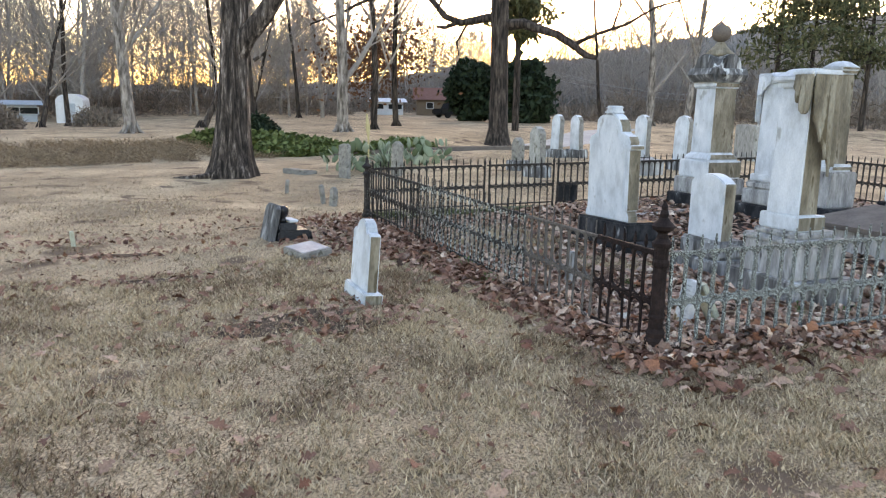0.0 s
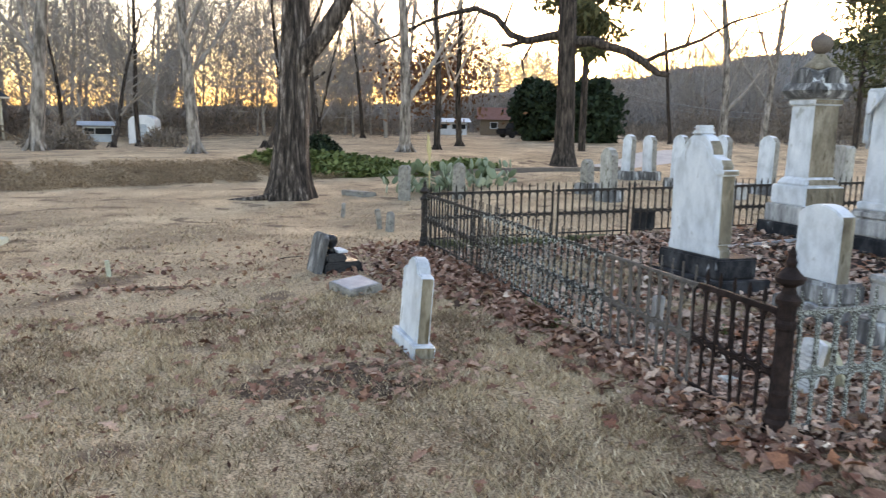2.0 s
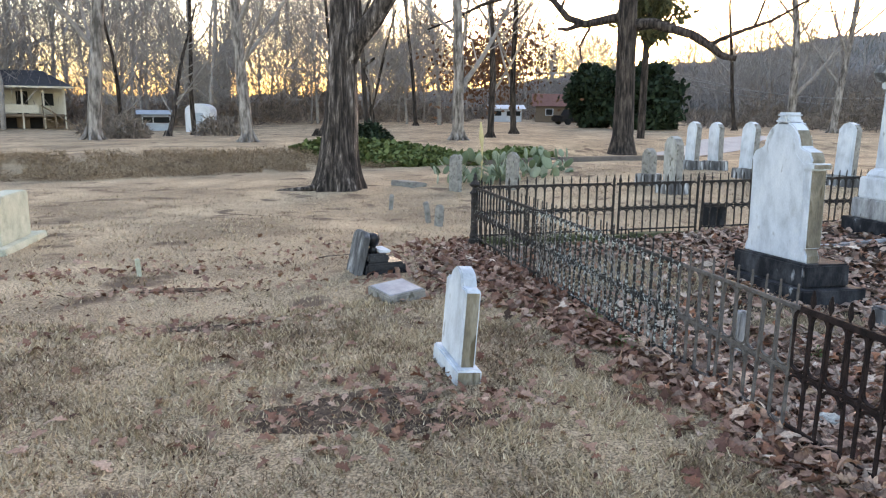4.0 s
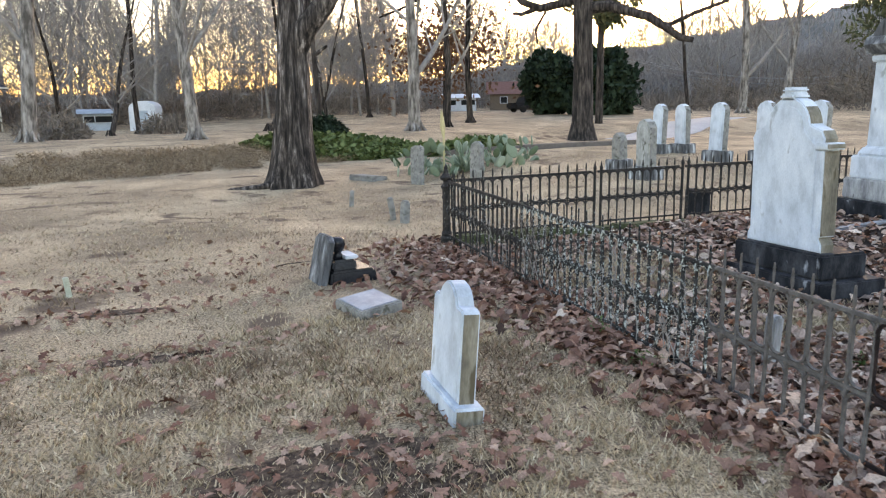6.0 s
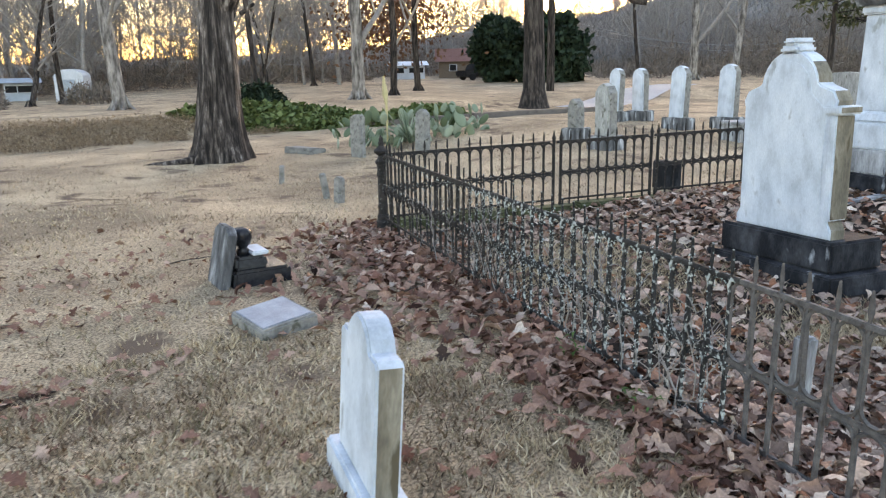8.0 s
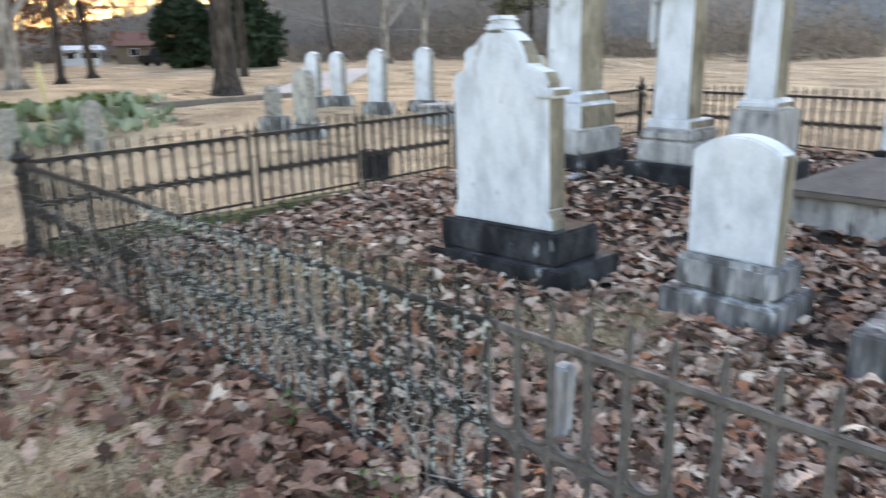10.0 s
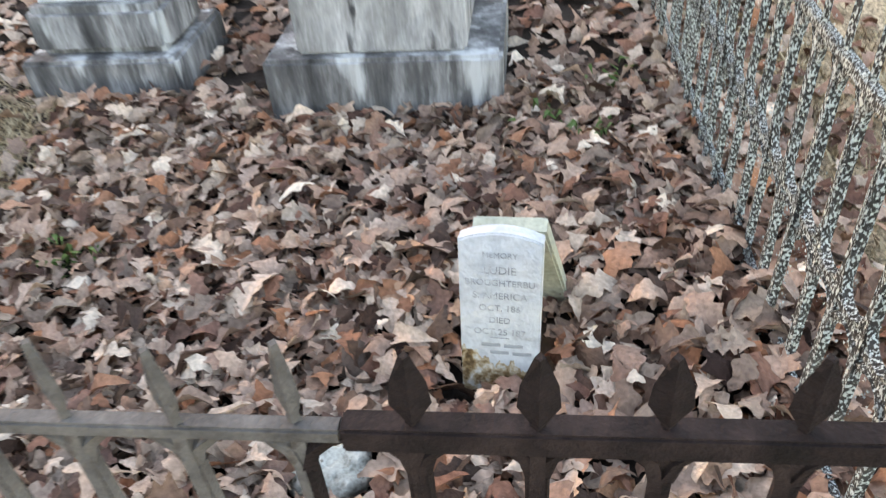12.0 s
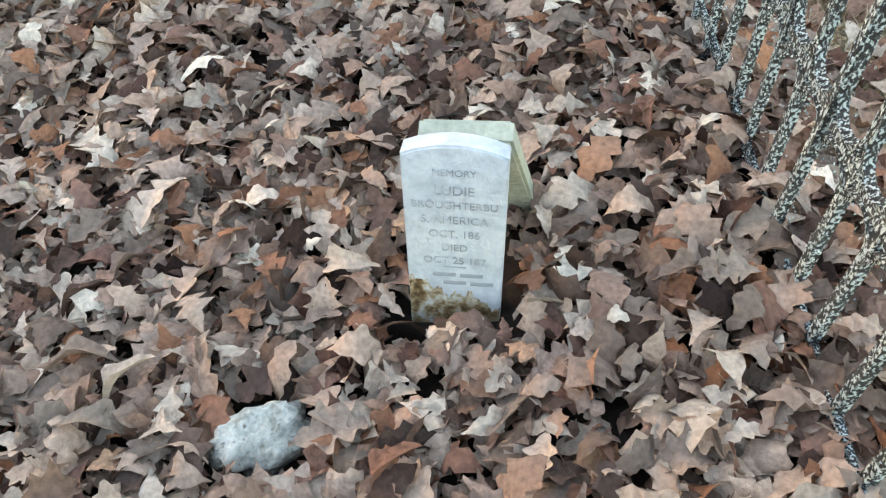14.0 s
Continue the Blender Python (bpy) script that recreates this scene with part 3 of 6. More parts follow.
def draped_pillar(x, y, z, steps, shaft, cap, drape, label):
    """A square pillar on steps. steps: (x0, x1, half width, z0, z1, material); shaft: (x0, x1, half, z0, z1); drape: (side, drop, width)."""
    t = thing("monument", (x, y, z), label, "monument")
    for k, (x0, x1, hw, z0, z1, mat, bev) in enumerate(steps):
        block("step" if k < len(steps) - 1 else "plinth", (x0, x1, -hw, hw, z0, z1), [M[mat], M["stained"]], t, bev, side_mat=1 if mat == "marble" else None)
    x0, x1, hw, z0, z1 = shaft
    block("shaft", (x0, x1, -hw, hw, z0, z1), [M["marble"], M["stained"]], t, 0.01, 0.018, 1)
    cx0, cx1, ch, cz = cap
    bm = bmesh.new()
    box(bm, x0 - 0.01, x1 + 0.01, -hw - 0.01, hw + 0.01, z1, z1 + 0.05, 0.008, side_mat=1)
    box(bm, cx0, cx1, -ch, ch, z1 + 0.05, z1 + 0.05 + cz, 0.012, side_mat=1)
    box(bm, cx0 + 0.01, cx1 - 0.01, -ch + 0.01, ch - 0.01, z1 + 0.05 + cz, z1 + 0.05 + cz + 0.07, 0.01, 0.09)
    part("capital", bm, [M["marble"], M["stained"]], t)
    if drape:
        side, drop, width = drape
        bm = bmesh.new()
        drape_mesh(bm, width, drop, 4, 0.06, 0.03)
        o = part("carved_drape", bm, M["stained" if side < 0 else "marble"], t, "carved stone cloth hanging from the top", True)
        o.matrix_basis = pose((x0 + x1) / 2, side * (ch + 0.02), z1 + 0.05 + cz + 0.012, 0, 0, 90 if side < 0 else -90)
        bm = bmesh.new()
        drape_mesh(bm, width * 0.62, drop * 0.42, 3, 0.05, 0.03, 0.25)
        # with side < 0 the stained marble also paints the shade of these folds
        o = part("carved_drape", bm, M["stained" if side < 0 else "marble"], t, "carved stone cloth hanging from the top", True)
        o.matrix_basis = pose(cx0 - 0.012, side * (ch - width * 0.29), z1 + 0.05 + cz + 0.012) @ Matrix.Diagonal((1, -side, 1, 1))
        bm = bmesh.new()
        box(bm, cx0 - 0.02, cx1 + 0.02, min(0, side * (ch + 0.03)), max(0, side * (ch + 0.03)), z1 + 0.05 + cz - 0.004, z1 + 0.105 + cz, 0.02)
        part("cloth_fold", bm, M["marble"], t)
    return t


headstone_a()
headstone_b()
draped_pillar(5.23, 5.05, -0.28,
              [(0, 0.74, 0.445, -0.1, 0.30, "grimed", 0.015), (0.05, 0.62, 0.315, 0.30, 0.60, "limestone", 0.012), (0.03, 0.64, 0.335, 0.60, 0.66, "limestone", 0.02),
               (0.09, 0.58, 0.255, 0.66, 0.72, "limestone", 0.02), (0.12, 0.46, 0.225, 0.72, 0.86, "marble", 0.012)],
              (0.16, 0.39, 0.185, 0.86, 1.98), (0.12, 0.43, 0.225, 0.045), (-1, 0.95, 0.30), "draped white marble pillar monument on grey streaked stepped base")
draped_pillar(8.40, 8.46, -0.10,
              [(0, 0.86, 0.42, -0.15, 0.22, "granite", 0.015), (0.09, 0.75, 0.31, 0.22, 0.44, "limestone", 0.02), (0.11, 0.72, 0.28, 0.44, 0.56, "limestone", 0.03), (0.16, 0.65, 0.245, 0.56, 0.66, "marble", 0.015)],
              (0.20, 0.50, 0.20, 0.66, 1.98), (0.17, 0.54, 0.225, 0.04), (1, 0.80, 0.36), "draped pale marble pillar monument on black base")
draped_pillar(8.62, 7.65, -0.12,
              [(0, 0.72, 0.34, -0.15, 0.30, "granite", 0.015), (0.10, 0.62, 0.24, 0.30, 0.80, "limestone", 0.02), (0.14, 0.57, 0.20, 0.80, 0.90, "marble", 0.03)],
              (0.20, 0.48, 0.145, 0.90, 2.12), (0.17, 0.51, 0.17, 0.05), None, "tall plain marble pillar monument with stained sides")
draped_pillar(9.95, 5.1, -0.24,
              [(0, 0.6, 0.28, -0.1, 0.22, "granite", 0.015), (0.06, 0.52, 0.23, 0.22, 0.45, "limestone", 0.02)],
              (0.12, 0.44, 0.15, 0.45, 1.75), (0.10, 0.46, 0.17, 0.04), None, "slim marble pillar monument on grey base")


def urn_monument(x, y, z):
    t = thing("monument", (x, y, z), "tall white marble monument crowned by a gabled cap and an urn", "monument")
    t.scale = (0.92, 0.92, 0.945)
    block("lower_step", (0, 1.02, -0.50, 0.50, -0.1, 0.22), [M["granite"]], t, 0.015)
    block("middle_step", (0.08, 0.94, -0.43, 0.43, 0.22, 0.50), [M["limestone"]], t, 0.02)
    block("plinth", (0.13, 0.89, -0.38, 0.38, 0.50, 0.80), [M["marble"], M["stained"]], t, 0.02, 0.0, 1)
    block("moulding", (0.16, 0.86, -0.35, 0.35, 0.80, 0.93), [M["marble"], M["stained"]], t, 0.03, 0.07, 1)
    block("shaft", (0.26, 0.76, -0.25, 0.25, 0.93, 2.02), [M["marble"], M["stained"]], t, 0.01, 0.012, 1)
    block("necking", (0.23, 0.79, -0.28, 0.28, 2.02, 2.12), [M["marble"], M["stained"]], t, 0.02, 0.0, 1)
    bm = bmesh.new()
    for ang in (0, 90):
        b2 = bmesh.new()
        out = [(-0.32, 2.12), (0.32, 2.12), (0.40, 2.24), (0.36, 2.33), (0.25, 2.38)] + arc(0, 2.36, 0.22, 20, 160, 8) + [(-0.25, 2.38), (-0.36, 2.33), (-0.40, 2.24)]
        prism(b2, out, -0.33, 0.33, 0.02)
        bmesh.ops.rotate(b2, verts=b2.verts, cent=(0, 0, 0), matrix=Matrix.Rotation(radians(ang), 3, "Z"))
        tmp = bpy.data.meshes.new("tmp")
        b2.to_mesh(tmp)
        b2.free()
        bm.from_mesh(tmp)
    bmesh.ops.translate(bm, verts=bm.verts, vec=(0.51, 0, 0))
    part("gabled_cap", bm, M["grimed"], t)
    bm = bmesh.new()
    lathe(bm, [(0.24, 2.55), (0.24, 2.60), (0.19, 2.64), (0.15, 2.68), (0.11, 2.72), (0.085, 2.76), (0.055, 2.79)], 20, 0.51, 0)
    part("urn_foot", bm, M["stained"], t, smooth=True)
    bm = bmesh.new()
    lathe(bm, [(0.05, 2.79), (0.11, 2.82), (0.155, 2.88), (0.17, 2.95), (0.15, 3.02), (0.10, 3.06), (0.055, 3.075), (0.035, 3.09), (0.015, 3.12)], 20, 0.51, 0)
    part("urn", bm, M["slab"], t, smooth=True)
    return t


urn_monument(8.28, 9.78, -0.08)


def ledger_tomb():
    t = thing("tomb", (7.82, 6.32, -0.26), "low ledger tomb, hipped brown slab carrying a white shaft", "tomb")
    block("chest", (0.03, 1.85, -0.56, 0.56, -0.1, 0.36), [M["limestone"]], t, 0.012)
    bm = bmesh.new()
    box(bm, -0.05, 1.93, -0.64, 0.64, 0.36, 0.42, 0.01)
    v = [bm.verts.new(p) for p in ((-0.05, -0.64, 0.42), (1.93, -0.64, 0.42), (1.93, 0.64, 0.42), (-0.05, 0.64, 0.42), (0.62, -0.19, 0.63), (1.25, -0.19, 0.63), (1.25, 0.19, 0.63), (0.62, 0.19, 0.63))]
    for f in ((4, 5, 6, 7), (0, 1, 5, 4), (1, 2, 6, 5), (2, 3, 7, 6), (3, 0, 4, 7)):
        bm.faces.new([v[k] for k in f])
    part("slab", bm, M["slab"], t)
    block("socle", (0.68, 1.18, -0.19, 0.19, 0.63, 0.68), [M["granite"]], t, 0.01)
    block("shaft", (0.75, 1.10, -0.155, 0.155, 0.68, 2.1), [M["marble"], M["stained"]], t, 0.012, 0.01, 1)
    return t


ledger_tomb()


def lawn_stone():
    """Leaning white stone on a bevelled foot, out on the lawn."""
    t = thing("headstone", pose(1.725, 6.02, -0.16, 0, 4.0, 1), "small leaning white marble headstone with green-stained edge on the lawn", "headstone")
    bm = bmesh.new()
    box(bm, -0.08, 0.085, -0.30, 0.30, -0.06, 0.10, 0.012, side_mat=1)
    part("foot", bm, [M["marble"], M["stained"]], t)
    bm = bmesh.new()
    out = [(-0.235, 0.10), (0.235, 0.10), (0.235, 0.57), (0.21, 0.59), (0.165, 0.59)] + arc(0, 0.54, 0.15, 20, 160, 8) + [(-0.165, 0.59), (-0.21, 0.59), (-0.235, 0.57)]
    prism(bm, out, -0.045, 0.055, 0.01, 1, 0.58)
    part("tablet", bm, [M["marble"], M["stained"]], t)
    return t


lawn_stone()


# ---- smaller stones ----
def foot_stone():
    """The small inscribed stone among the leaves, with a second slab leaning behind it."""
    t = thing("footstone", pose(3.915, 4.580, -0.27, 0, 10.5, -6), "small white marble footstone with worn inscription, earth-stained foot", "gravestone")
    bm = bmesh.new()
    out = [(-0.088, -0.10), (0.088, -0.10), (0.093, 0.431)] + [(0.093 - 0.186 * k / 8, 0.431 + 0.021 * math.sin(math.pi * k / 8) ** 0.8) for k in range(1, 8)] + [(-0.093, 0.431)]
    prism(bm, out, 0.0, 0.048, 0.004)
    part("tablet", bm, M["foot_marble"], t)
    bm = bmesh.new()
    rs = random.Random(17)
    top = [(0.0883 - 0.1766 * k / 48, 0.145 - 0.0013 * k + 0.010 * math.sin(0.24 * k) + 0.007 * math.sin(0.8 * k + 1) + rs.uniform(-0.007, 0.007)) for k in range(49)]
    prism(bm, [(-0.0883, -0.09), (0.0883, -0.09)] + top, -0.0025, 0.03, 0)
    part("earth_stain", bm, M["soil_stain"], t, "brown earth stain on the foot of the stone")
    bm = bmesh.new()
    prism(bm, [(-0.080, -0.10), (0.080, -0.10), (0.083, 0.43), (-0.083, 0.43)], 0.05, 0.095, 0.006)
    bmesh.ops.rotate(bm, verts=bm.verts, cent=(0.05, 0, 0.43), matrix=Matrix.Rotation(radians(-34), 3, "Y"))
    bmesh.ops.rotate(bm, verts=bm.verts, cent=(0.05, 0, 0.43), matrix=Matrix.Rotation(radians(-2), 3, "X"))
    for v in bm.verts:
        v.co.y -= 0.16 * max(0.0, 0.40 - v.co.z)
    part("rear_slab", bm, [M["algae_stone"]], t, "stained slab leaning behind the tablet").location = (0.004, -0.012, -0.004)
    for text, z, size in (("MEMORY", 0.392, 0.019), ("LUDIE", 0.352, 0.027), ("BROUGHTERBU", 0.322, 0.022), ("S. AMERICA", 0.288, 0.024), ("OCT. 186", 0.256, 0.023), ("DIED", 0.224, 0.022), ("OCT 25 187", 0.192, 0.023)):
        cu = bpy.data.curves.new("text", "FONT")
        cu.body, cu.size, cu.align_x, cu.extrude = text, size, "CENTER", 0.0008
        tmp = new("tmp_text", cu)
        bpy.context.view_layer.update()
        mesh = bpy.data.meshes.new_from_object(tmp.evaluated_get(bpy.context.evaluated_depsgraph_get()))
        bpy.data.objects.remove(tmp)
        o = link_mesh("inscription", mesh, M["engraved"], t)
        o.matrix_basis = Matrix(((0, 0, -1, -0.0012), (-1, 0, 0, 0), (0, 1, 0, z), (0, 0, 0, 1)))
    stroke = bpy.data.meshes.new("worn_letter")
    bm = bmesh.new()
    box(bm, -0.0012, 0.001, -0.0055, 0.0055, 0, 0.017)
    bm.to_mesh(stroke)
    bm.free()
    stroke.materials.append(M["engraved"])
    for y0, count, z, hgt in ((0.02, 2, 0.158, 0.55), (0.0, 2, 0.138, 0.55), (0.0, 1, 0.182, 0.15)):
        for k in range(count):
            o = new("worn_letter", stroke)
            o.parent = t
            o.matrix_basis = Matrix.Translation((0, y0 - 0.052 * k, z)) @ Matrix.Diagonal((1, 4.0, hgt, 1))
    return t


foot_stone()


def rough_stone(name, m, size, mat, label, category, seed, cap=0.0, group=""):
    """A rough upright or lying stone, knocked out of a bevelled block."""
    rng = random.Random(seed)
    w, d, hgt = size
    bm = bmesh.new()
    box(bm, -d / 2, d / 2, -w / 2, w / 2, -0.12, hgt, min(w, d, hgt) * 0.16)
    bmesh.ops.subdivide_edges(bm, edges=[e for e in bm.edges if e.calc_length() > 0.06], cuts=2, use_grid_fill=True)
    for v in bm.verts:
        v.co += Vector((rng.uniform(-1, 1), rng.uniform(-1, 1), rng.uniform(-1, 1))) * 0.025 * min(w, d, hgt) * 2
        if cap and v.co.z > hgt * 0.7:
            v.co.z += cap * (1 - (2 * v.co.y / w) ** 2)
    ob = part(name, bm, mat)
    ob.matrix_basis = m
    return tagged(ob, label, category, group)


def on_ground(x, y, rx=0, ry=0, rz=0, dz=0.0):
    return pose(x, y, gz(x, y) + dz, rx, ry, rz)


rough_stone("marker_stone", on_ground(3.82, 6.06, 0, 3, 8), (0.075, 0.09, 0.37), M["limestone"], "short grey footstone post behind the iron fence", "gravestone", 3)
bm = bmesh.new()
bmesh.ops.create_icosphere(bm, subdivisions=4, radius=1.0)
for v in bm.verts:
    k = 1 + 0.30 * noise.noise(v.co * 1.7) + 0.16 * noise.noise(v.co * 5.0) + 0.06 * noise.noise(v.co * 13.0)
    v.co = Vector((v.co.x * 0.062 * k, v.co.y * 0.088 * k, max(min(v.co.z, 0.7), -0.9) * 0.055 * k))
o = part("field_stone", bm, M["broken_stone"], smooth=True)
o.matrix_basis = on_ground(3.665, 4.92, 4, -8, 25, 0.035)
tagged(o, "pale broken stone half buried in fallen leaves", "stone")
rough_stone("broken_stub", on_ground(-0.77, 9.70, 6, -5, 10), (0.055, 0.05, 0.19), M["algae_stone"], "short broken white stone stub in the lawn", "gravestone", 6)
rough_stone("field_marker", on_ground(3.34, 13.62, 0, 3, 20), (0.15, 0.10, 0.32), M["fieldstone"], "small grey field-stone marker on the lawn", "gravestone", 7, 0.04, "small markers")
rough_stone("field_marker", on_ground(3.24, 13.98, 0, -8, 10), (0.09, 0.08, 0.34), M["fieldstone"], "small grey field-stone marker on the lawn", "gravestone", 8, 0.03, "small markers")
rough_stone("field_marker", on_ground(2.91, 16.0, 0, 4, -10), (0.10, 0.08, 0.28), M["fieldstone"], "small grey field-stone marker on the lawn", "gravestone", 9, 0.03, "small markers")
rough_stone("old_tablet", on_ground(5.02, 19.2, -3, 3, 20), (0.42, 0.12, 0.85), M["fieldstone"], "weathered grey tablet leaning on the far lawn", "gravestone", 10, 0.05)
rough_stone("old_tablet", on_ground(6.2, 18.4, 2, 0, 20), (0.38, 0.12, 0.80), M["fieldstone"], "weathered grey round-topped tablet beyond the fence", "gravestone", 11, 0.10)
rough_stone("lying_stone", on_ground(4.2, 21.0, 0, 5, 30), (0.9, 0.5, 0.12), M["fieldstone"], "flat grey stone lying in the far lawn", "gravestone", 12)


def cream_block():
    t = thing("headstone", on_ground(-2.72, 11.95, 0, 0, -3), "pale greenish block headstone on a low plinth in the lawn", "headstone")
    bm = bmesh.new()
    box(bm, -0.23, 0.25, -0.72, 0.78, -0.15, 0.08, 0.015)
    part("plinth", bm, M["algae_stone"], t)
    bm = bmesh.new()
    prism(bm, [(-0.50, 0.08), (0.50, 0.08), (0.50, 0.64), (0.46, 0.68), (-0.46, 0.68), (-0.50, 0.64)], -0.13, 0.14, 0.015)
    part("tablet", bm, M["algae_stone"], t)


cream_block()
rough_stone("lying_stone", on_ground(-3.0, 9.6, 0, 4, -30), (0.6, 0.35, 0.10), M["fieldstone"], "flat grey stone lying in the lawn", "gravestone", 14)


def vase_monument():
    """Black granite marker with a vase, on a grey upright slab."""
    t = thing("vase_marker", on_ground(1.55, 9.3, 0, 0, 12), "small black granite marker with a vase and streaked back slab", "grave marker")
    bm = bmesh.new()
    prism(bm, [(-0.18, -0.05), (0.18, -0.05), (0.18, 0.38), (0.11, 0.43), (-0.11, 0.43), (-0.18, 0.38)], -0.15, -0.08, 0.012)
    bmesh.ops.rotate(bm, verts=bm.verts, cent=(0, 0, 0), matrix=Matrix.Rotation(radians(13), 3, "Y"))
    part("back_slab", bm, [M["grimed"]], t, "dark streaked grey back slab")
    bm = bmesh.new()
    box(bm, -0.07, 0.42, -0.22, 0.22, -0.05, 0.12, 0.02, 0.03)
    part("base", bm, M["black_gloss"], t)
    bm = bmesh.new()
    box(bm, -0.02, 0.24, -0.15, 0.15, 0.12, 0.21, 0.02, 0.02)
    part("upper_step", bm, M["black_gloss"], t)
    bm = bmesh.new()
    lathe(bm, [(0.05, 0.21), (0.05, 0.24), (0.03, 0.26), (0.06, 0.29), (0.075, 0.34), (0.07, 0.39), (0.05, 0.41), (0.02, 0.415)], 16, 0.09, 0.0)
    part("vase", bm, M["black_gloss"], t, smooth=True)
    bm = bmesh.new()
    box(bm, 0.12, 0.25, -0.13, 0.13, 0.212, 0.245, 0.01)
    part("name_plate", bm, M["marble"], t)


vase_monument()
t = thing("flat_marker", on_ground(1.69, 8.09, 3, -5, 20), "low slanted grey granite marker with a recessed bronze plate", "grave marker")
bm = bmesh.new()
box(bm, -0.19, 0.19, -0.21, 0.21, -0.08, 0.085, 0.012)
part("slab", bm, M["fieldstone"], t)
bm = bmesh.new()
box(bm, -0.165, 0.165, -0.18, 0.18, 0.084, 0.091, 0.003)
part("plate", bm, M["bronze"], t)


def far_tablet(x, y, w, hgt, mat, label):
    """A tablet with a pointed top on a low base, beyond the iron fence."""
    t = thing("headstone", on_ground(x, y, 0, 2 * math.sin(5 * x), 14), label, "headstone", "headstones beyond the fence")
    b = 0.24
    block("base", (-0.22, 0.22, -w * 0.75, w * 0.75, -0.1, b), [M["grimed"]], t, 0.02)
    bm = bmesh.new()
    r = w / 2
    prism(bm, [(-r, b), (r, b), (r, hgt - 0.16), (r * 0.62, hgt - 0.05), (0, hgt), (-r * 0.62, hgt - 0.05), (-r, hgt - 0.16)], -0.10, 0.10, 0.012, 1)
    part("tablet", bm, [M[mat], M["fieldstone"]], t)
    bm = bmesh.new()
    rr = r * 0.68
    prism(bm, [(-rr, b + 0.12), (rr, b + 0.12), (rr, hgt - 0.24)] + arc(0, hgt - 0.26, rr, 10, 170, 6) + [(-rr, hgt - 0.24)], -0.112, -0.09, 0.004)
    part("panel", bm, M[mat], t)


for x, y, w, hgt, mat in ((8.65, 16.35, 0.27, 0.72, "fieldstone"), (8.29, 14.74, 0.34, 1.04, "pale_fieldstone"), (11.57, 19.47, 0.34, 1.25, "marble"), (12.17, 19.3, 0.36, 1.24, "marble"),
                          (11.6, 17.1, 0.38, 1.29, "marble"), (12.58, 16.71, 0.40, 1.31, "marble"), (12.95, 15.55, 0.42, 1.32, "marble")):
    far_tablet(x, y, w, hgt - gz(x, y), mat, "weathered pale pointed headstone on a grey base" if mat == "marble" else "weathered grey pointed headstone")
t = thing("double_headstone", on_ground(17.9, 18.4, 0, 0, -20), "wide pale grey double headstone with a nearly flat top", "headstone")
bm = bmesh.new()
prism(bm, [(-0.72, -0.1), (0.72, -0.1), (0.72, 1.02), (0.66, 1.08), (0.10, 1.10), (0.0, 1.08), (-0.10, 1.10), (-0.66, 1.08), (-0.72, 1.02)], -0.13, 0.13, 0.015)
part("tablet", bm, M["pale_fieldstone"], t)
t = thing("box_tomb", on_ground(11.3, 14.8, 0, 0, 0), "low pale blue-grey box tomb beyond the fence", "tomb")
block("chest", (-0.3, 0.3, -0.3, 0.3, -0.1, 0.3), [M["limestone"]], t, 0.02)
block("lid", (-0.33, 0.33, -0.33, 0.33, 0.3, 0.36), [M["limestone"]], t, 0.015)
t = thing("plaque_stone", on_ground(6.95, 11.25, 0, 0, 0), "small dark grey upright stone behind the fence", "gravestone")
block("tablet", (-0.07, 0.07, -0.2, 0.2, -0.1, 0.33), [M["granite"]], t, 0.012)
bm = bmesh.new()
for a, b in (((6.9, 9.2), (8.2, 9.25)), ((6.2, 9.1), (6.85, 9.2))):
    p, q = Vector((*a, gz(*a))), Vector((*b, gz(*b)))
    b2 = bmesh.new()
    box(b2, -0.06, 0.06, 0, (q - p).length, -0.1, 0.045, 0.015)
    bmesh.ops.transform(b2, matrix=Matrix.Translation(p) @ (q - p).to_track_quat("Y", "Z").to_matrix().to_4x4(), verts=b2.verts)
    tmp = bpy.data.meshes.new("tmp")
    b2.to_mesh(tmp)
    b2.free()
    bm.from_mesh(tmp)
tagged(part("kerb_grave", bm, M["limestone"]), "low sunken grave kerbs showing through the leaves", "kerb", kind="structure")
bm = bmesh.new()
for a, b in (((8.5, 24.0), (13.0, 25.5)), ((8.5, 24.0), (6.6, 26.5)), ((9.0, 22.5), (14.0, 23.8))):
    p, q = Vector((*a, gz(*a))), Vector((*b, gz(*b)))
    b2 = bmesh.new()
    box(b2, -0.12, 0.12, 0, (q - p).length, -0.3, 0.14, 0.02)
    bmesh.ops.transform(b2, matrix=Matrix.Translation(p) @ (q - p).to_track_quat("Y", "Z").to_matrix().to_4x4(), verts=b2.verts)
    tmp = bpy.data.meshes.new("tmp")
    b2.to_mesh(tmp)
    b2.free()
    bm.from_mesh(tmp)
tagged(part("kerb_far_plot", bm, M["slab"]), "low stone kerbs of a farther plot", "kerb", kind="structure")


